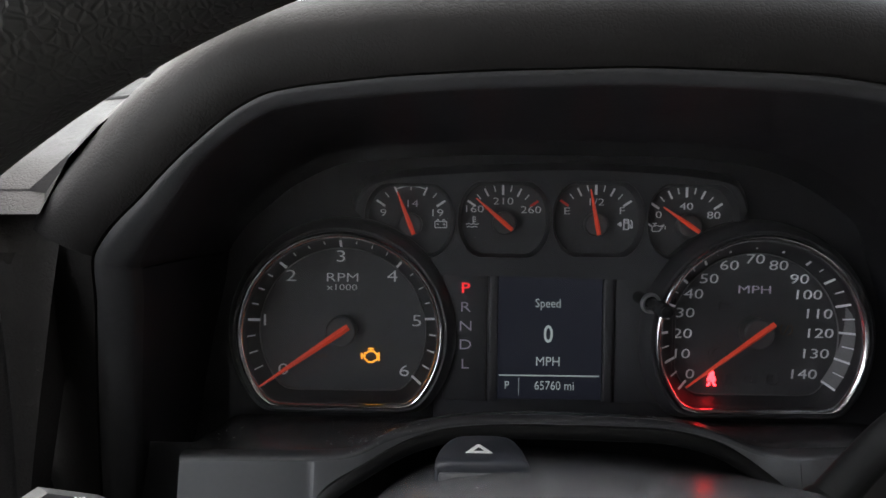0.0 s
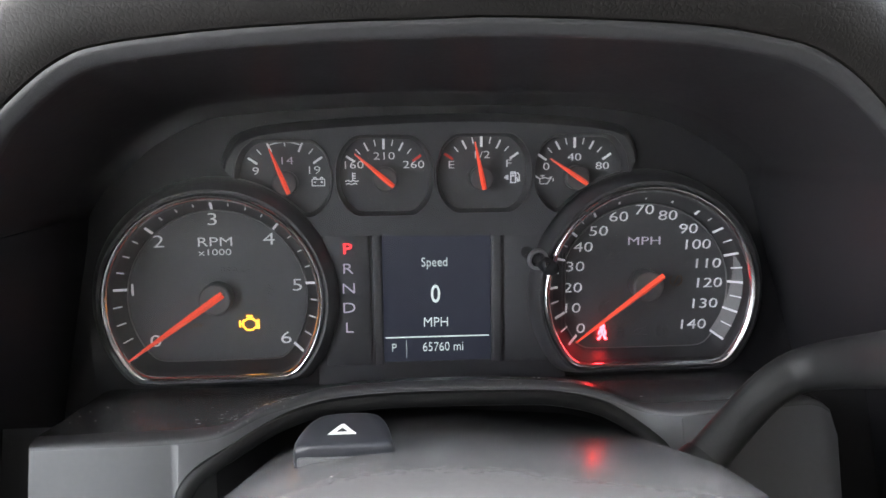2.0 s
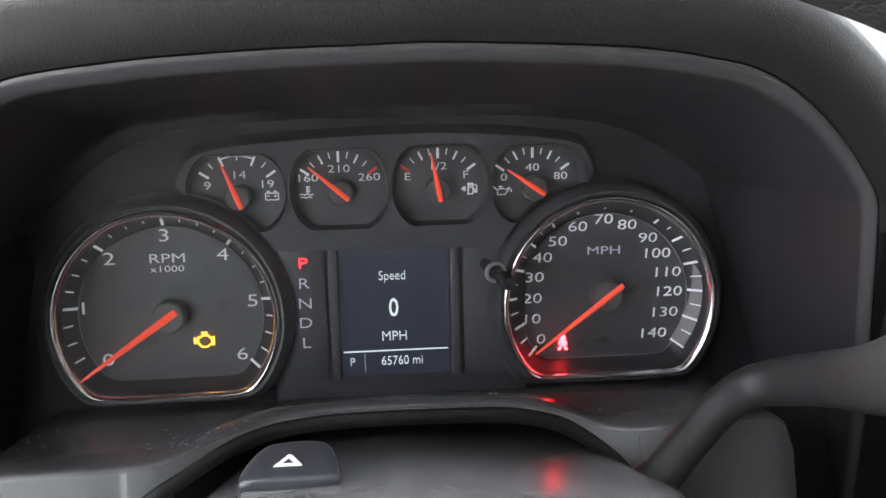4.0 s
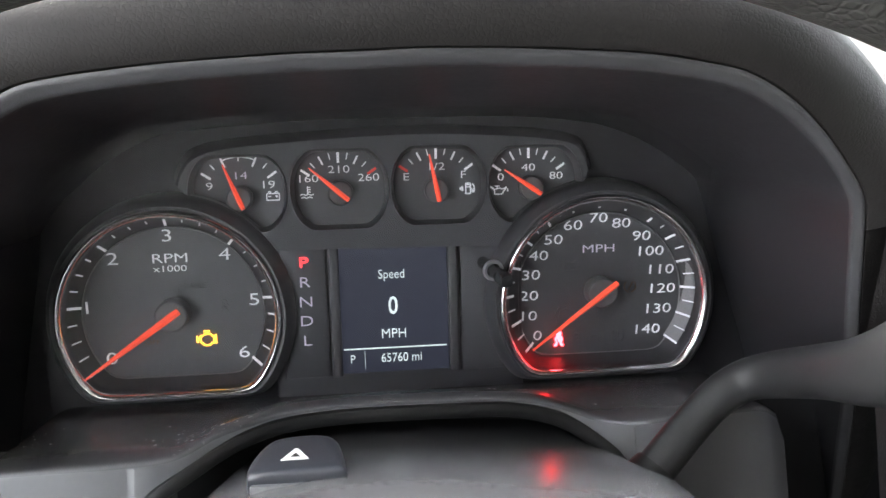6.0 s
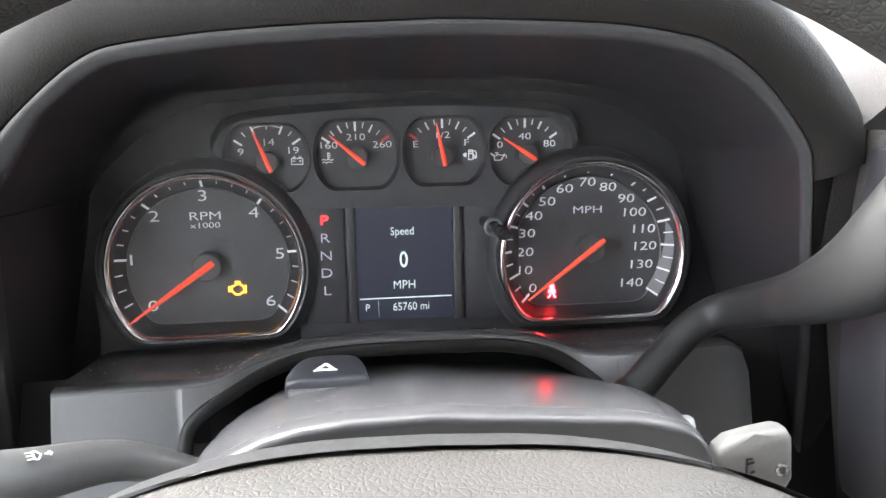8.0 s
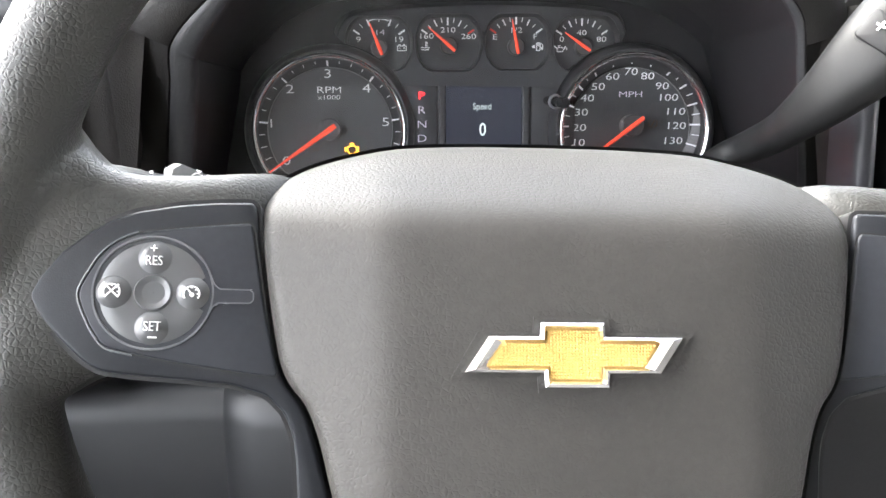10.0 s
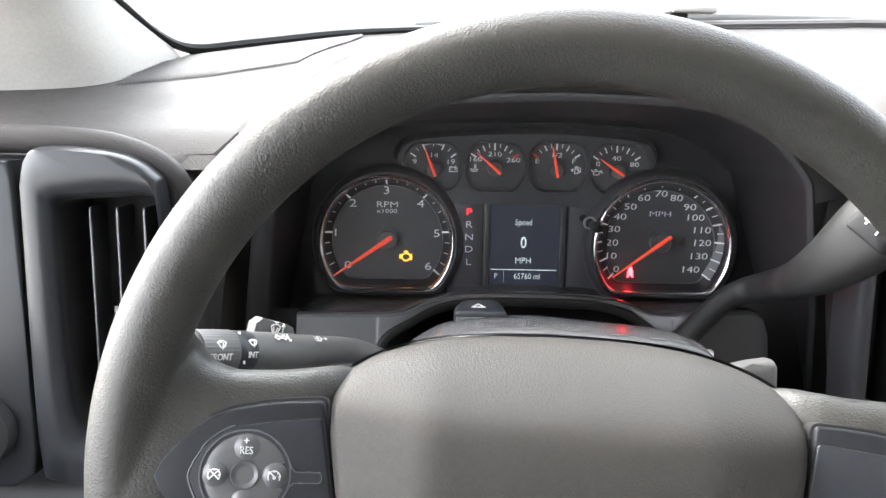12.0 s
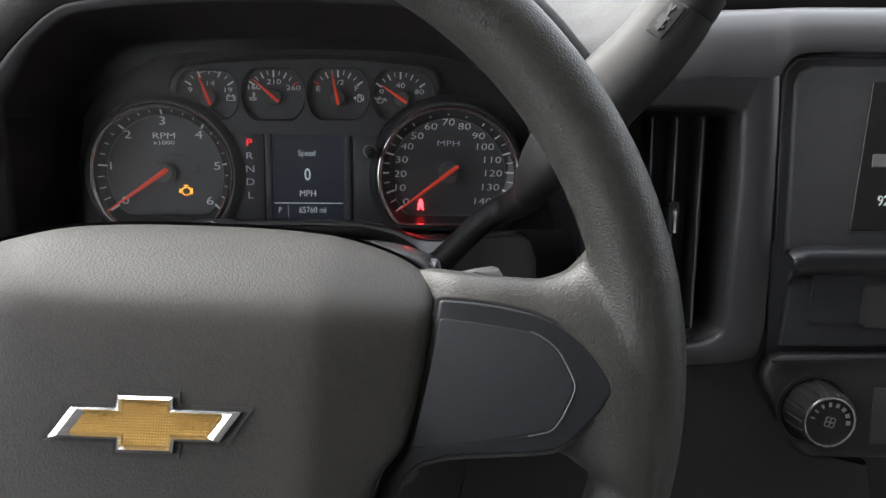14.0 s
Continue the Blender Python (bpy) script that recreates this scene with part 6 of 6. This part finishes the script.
# light switch panel by the door
panel_l = thing("light_switch_panel", "dark dash end panel with a round headlamp switch", "switch panel", (-0.33, 0.25, -0.2))
part("panel", prism([(-0.42, 0.010), (-0.2560, 0.010), (-0.2528, -0.003), (-0.2528, -0.10), (-0.2512, -0.165), (-0.2545, -0.182), (-0.2650, -0.190), (-0.42, -0.194)], 0.2335, 0.25, 0.003, segments=3), VENTGREY, panel_l, "satin grey end panel")
part("knob", lathe([(0.0001, 0.222), (0.018, 0.222), (0.021, 0.225), (0.0225, 0.236), (0.026, 0.2365), (0.026, 0.2340), (0.028, 0.2345), (0.028, 0.24)], -0.2840, -0.1520, 48), TRIM, panel_l, "round black headlamp knob")
part("side_fill", box(CABX0 + 0.01, -0.256, 0.262, 0.32, -0.42, 0.012, 0.002), PANELBLACK, panel_l)

# ---- centre stack ----
stack = thing("centre_stack", "dark centre console stack with a radio screen and climate panel", "console", (0.45, 0.28, -0.25))
def edge_row(x, drop, back, low):
    """One section of the rolled top edge; its front skirt ends at the height low."""
    top = 0.0488 + 0.0042 * min(1.0, max(0.0, (x - 0.285) / 0.10)) ** 0.8
    row = [(x, y + back, low + (z - 0.010) * (top - low) / 0.0388 - drop) for y, z in ((0.296, 0.0470), (0.282, 0.0486), (0.270, 0.0470), (0.262, 0.0425), (0.2562, 0.0355), (0.2528, 0.0270), (0.2511, 0.0180), (0.2506, 0.0115), (0.2509, 0.010))]
    return row + [(x, 0.2580 + back, low - drop)]


EDGE_ROWS = ((0.256, 0.040, 0.020, 0.010), (0.264, 0.024, 0.011, 0.010), (0.274, 0.010, 0.003, 0.010), (0.288, 0.003, 0.0, 0.010), (0.305, 0, 0, 0.010), (0.338, 0, 0, 0.010), (0.3440, 0, 0, 0.0108), (0.3462, 0, 0, 0.0160), (0.3490, 0, 0, 0.0200), (0.3540, 0, 0, 0.0230), (0.3620, 0, 0, 0.0243), (0.45, 0, 0, 0.0247), (0.62, 0, 0, 0.0247))
part("top_edge", loft([edge_row(*r) for r in EDGE_ROWS], closed=False), CONSOLELIT, stack, "satin rolled top edge, paler for the light on it", sharp=60)
rim_path = ((0.3503, -0.084), (0.3492, -0.05), (0.3474, 0.004), (0.3488, 0.0140), (0.3535, 0.0192), (0.362, 0.0212), (0.45, 0.0216), (0.60, 0.0216))
part("screen_rim", tube([(x, 0.2543, z, 0.0011, 0.0011) for x, z in rim_path], n=10), VENTGREY, stack, "thin glossy rim round the screen recess")
part("side_panel", prism([(0.330, 0.016), (0.3440, 0.016), (0.3500, -0.155), (0.3395, -0.1650), (0.345, -0.176), (0.372, -0.217), (0.42, -0.225), (0.44, -0.33), (0.15, -0.33), (0.17, -0.22), (0.24, -0.165), (0.338, -0.160)], 0.256, 0.27, 0.002), PANELBLACK, stack)
part("surround", prism([(0.3440, 0.031), (0.62, 0.031), (0.62, -0.150), (0.3500, -0.155)], 0.2555, 0.27, 0.003), SATINDARK, stack, "satin dark frame")
radio = thing("radio", "grey framed car radio with a glossy black screen", "radio", (0.47, 0.26, -0.08))
part("frame", prism([(0.3535, 0.006), (0.3565, 0.0135), (0.3640, 0.0172), (0.60, 0.0180), (0.60, -0.084), (0.362, -0.0855), (0.3555, -0.094)], 0.2535, 0.26, 0.003, segments=3), RADIOGREY, radio, "recessed satin grey frame")
part("radio_glass", prism([(0.3985, 0.008), (0.60, 0.010), (0.60, -0.0780), (0.3925, -0.0780)], 0.2522, 0.255, 0.0008), GLOSS, radio, "glossy black radio screen")
part("screen_button", box(0.4020, 0.4300, 0.2515, 0.2524, -0.0405, -0.0330, 0.0002), FACEGREY, radio, "pale soft key on the screen", smooth=False)
word("screen_digits", "92.", 0.4115, -0.0600, 0.2517, 0.0058, LCDTEXT, radio, 0.85)
word("screen_digits", "1", 0.4165, 0.0000, 0.2517, 0.0120, LCDTEXT, radio, 0.85)
part("screen_edge", bar(0.3925, -0.0790, 0.60, -0.0790, 0.0006, 0.2520), VENTGREY, radio, smooth=False)
bm = loft([[(x, y, z + dz) for y, z in ((0.2500, -0.0862), (0.2425, -0.0885), (0.2400, -0.0925), (0.2430, -0.1000), (0.2520, -0.1060))] for x, dz in ((0.3560, -0.0045), (0.3590, -0.0022), (0.3640, -0.0006), (0.3720, 0.0), (0.45, 0.0), (0.62, 0.0))], closed=False)
part("storage_lip", bm, VENTGREY, stack, "rounded satin lip under the radio", sharp=60)
part("tray_panel", prism([(0.3600, -0.1020), (0.62, -0.102), (0.62, -0.148), (0.3560, -0.148)], 0.2500, 0.26, 0.002), SATINDARK, stack)
part("tray_door", prism([(0.3720, -0.1035), (0.60, -0.1035), (0.60, -0.1340), (0.3735, -0.1340), (0.3705, -0.131)], 0.2480, 0.255, 0.002), SATINDARK, stack, "raised dark switch panel")
part("socket_cover", prism([(0.4030, -0.1090), (0.4250, -0.1090), (0.4250, -0.1360), (0.4045, -0.1360), (0.4015, -0.1330), (0.4015, -0.1115)], 0.2460, 0.252, 0.0015), TRIM, stack, "small square socket cover")
climate = thing("climate_control", "dark climate control panel with a ribbed fan knob", "climate control", (0.45, 0.25, -0.22))
part("panel", prism([(0.3475, -0.162), (0.3510, -0.1555), (0.3570, -0.1525), (0.62, -0.1505), (0.62, -0.218), (0.3790, -0.218), (0.3700, -0.213), (0.3550, -0.184), (0.3470, -0.170)], 0.2460, 0.26, 0.004, segments=3), PANELBLACK, climate, "dark satin panel")
part("climate_lip", bar(0.3500, -0.1560, 0.62, -0.1510, 0.0020, 0.2458, 0.0012), VENTGREY, climate)
part("side_button", prism([(0.4130, -0.172), (0.60, -0.172), (0.60, -0.208), (0.4130, -0.208)], 0.2445, 0.25, 0.002), TRIM, climate)
KX, KZ = 0.3765, -0.1855
part("knob_well", lathe([(0.0215, 0.2465), (0.0224, 0.2440), (0.0202, 0.2440), (0.0192, 0.2475)], KX, KZ, 48), VENTGREY, climate, "ring round the knob")
bm = bmesh.new()
rr = []
for r, y in ((0.0180, 0.248), (0.0174, 0.235), (0.0164, 0.2262), (0.0152, 0.2250)):
    rr.append([(KX + (r + (0.0005 if k % 8 < 6 else -0.0003)) * math.cos(2 * math.pi * k / 144), y, KZ + (r + (0.0005 if k % 8 < 6 else -0.0003)) * math.sin(2 * math.pi * k / 144)) for k in range(144)])
loft(rr, bm=bm)
knob = part("fan_knob", bm, ROCKER, climate, "ribbed black fan speed knob")
part("knob_ring", lathe([(0.0153, 0.2252), (0.0149, 0.2242), (0.0140, 0.2242), (0.0137, 0.2252)], KX, KZ, 64), CHROME, knob, "thin chrome ring")
part("knob_face", disc(KX, KZ, 0.0140, 0.2246, 48), GLOSS, knob, smooth=False)
bm = bmesh.new()
for k in range(8):
    a = radians(165 - 24 * k)
    w = 0.0006 + 0.00022 * k
    bar(KX + 0.0094 * math.cos(a), KZ + 0.0094 * math.sin(a), KX + 0.0118 * math.cos(a), KZ + 0.0118 * math.sin(a), w * 1.2, 0.2243, 0.0002, bm=bm)
part("speed_marks", bm, MARKGREY, knob, smooth=False)
FAN = [ring_line(0.45, 0.5, 0.3, 0, 360, 10), ring_line(0.45, -0.3, 0.5, 0, 360, 10), ring_line(0.45, -0.5, -0.3, 0, 360, 10), ring_line(0.45, 0.3, -0.5, 0, 360, 10)]
part("fan_icon", strokes(FAN, KX, KZ, 0.0034, 0.0004, 0.2243), MARKGREY, knob, smooth=False)
part("stack_base", box(0.345, 0.62, 0.264, 0.30, -0.42, 0.014, 0.002), PANELBLACK, stack)

# padded edge that rolls over the vent and down beside it
roll_path = [(-0.42, 0.262, 0.0215), (-0.30, 0.258, 0.0215), (-0.235, 0.256, 0.0210), (-0.200, 0.255, 0.0170), (-0.1760, 0.255, 0.0065), (-0.1650, 0.257, -0.010), (-0.1610, 0.260, -0.045), (-0.1590, 0.264, -0.10), (-0.157, 0.268, -0.18)]
bm = tube([(x, y, z, 0.0085, 0.0105) for x, y, z in roll_path], n=16)
part("rolled_edge", bm, DASHSKIN, dashboard, "padded grained edge over the vent")
upper, lower_line = [], []
for k, (x, y, z) in enumerate(((-0.235, 0.2475, 0.0240), (-0.200, 0.2470, 0.0200), (-0.1740, 0.2475, 0.0090), (-0.1610, 0.2500, -0.0080), (-0.1550, 0.2560, -0.0400), (-0.1525, 0.2630, -0.0900), (-0.1515, 0.2680, -0.1400))):
    xt = -0.235 + 0.1000 * k / 6
    upper.append(Vector((xt, shove(xt, 0.27) + 0.010, dash_height(xt, shove(xt, 0.27) + 0.010) + 0.0006)))
    lower_line.append(Vector((x, y, z)))
skin_rows = []
for f, lift in ((0.0, 0.0), (0.12, 0.0022), (0.35, 0.0040), (0.65, 0.0040), (0.88, 0.0020), (1.0, 0.0)):
    skin_rows.append([tuple(a.lerp(b, f) + Vector((0.0, -0.7, 0.7)) * lift) for a, b in zip(upper, lower_line)])
part("corner_skin", loft(skin_rows, closed=False), DASHSKIN, dashboard, "grained skin rolling down beside the hood", sharp=180)
# The padded edge again, in darker brow skin for its shadowed side.
bm = tube([(x, shove(x, 0.27) + 0.0045, dash_height(x, shove(x, 0.27)) - 0.0060, r, r) for x, r in ((0.258, 0.0040), (0.272, 0.0060), (0.290, 0.0078), (0.32, 0.0085), (0.40, 0.0085), (0.60, 0.0085), (1.00, 0.0085))], side=(0, -1, 0), n=14)
part("rolled_edge", bm, BROW, dashboard, "rolled dash edge over the console, darkened as in shade")
bm = loft([[(-0.158 + 0.12 * (z - 0.008), 0.268, z), (-0.153 + 0.12 * (z - 0.008), 0.271, z), (-0.147 + 0.12 * (z - 0.008), 0.280, z), (-0.141 + 0.16 * (z - 0.008), 0.305, z)] for z in (-0.010, -0.02, -0.05, -0.12, -0.20)], closed=False)
part("vent_side_panel", bm, DASHSKIN, dashboard, "dark grained panel beside the dial hood")
bm = loft([[(0.2385 - 0.12 * z, 0.300, z), (0.242 - 0.08 * z, 0.280, z), (0.247 - 0.04 * z, 0.268, z), (0.253, 0.262, z)] for z in (0.010, 0.0, -0.05, -0.12, -0.20)], closed=False)
part("vent_side_panel", bm, DASHSKIN, dashboard, "dark grained panel beside the dial hood")
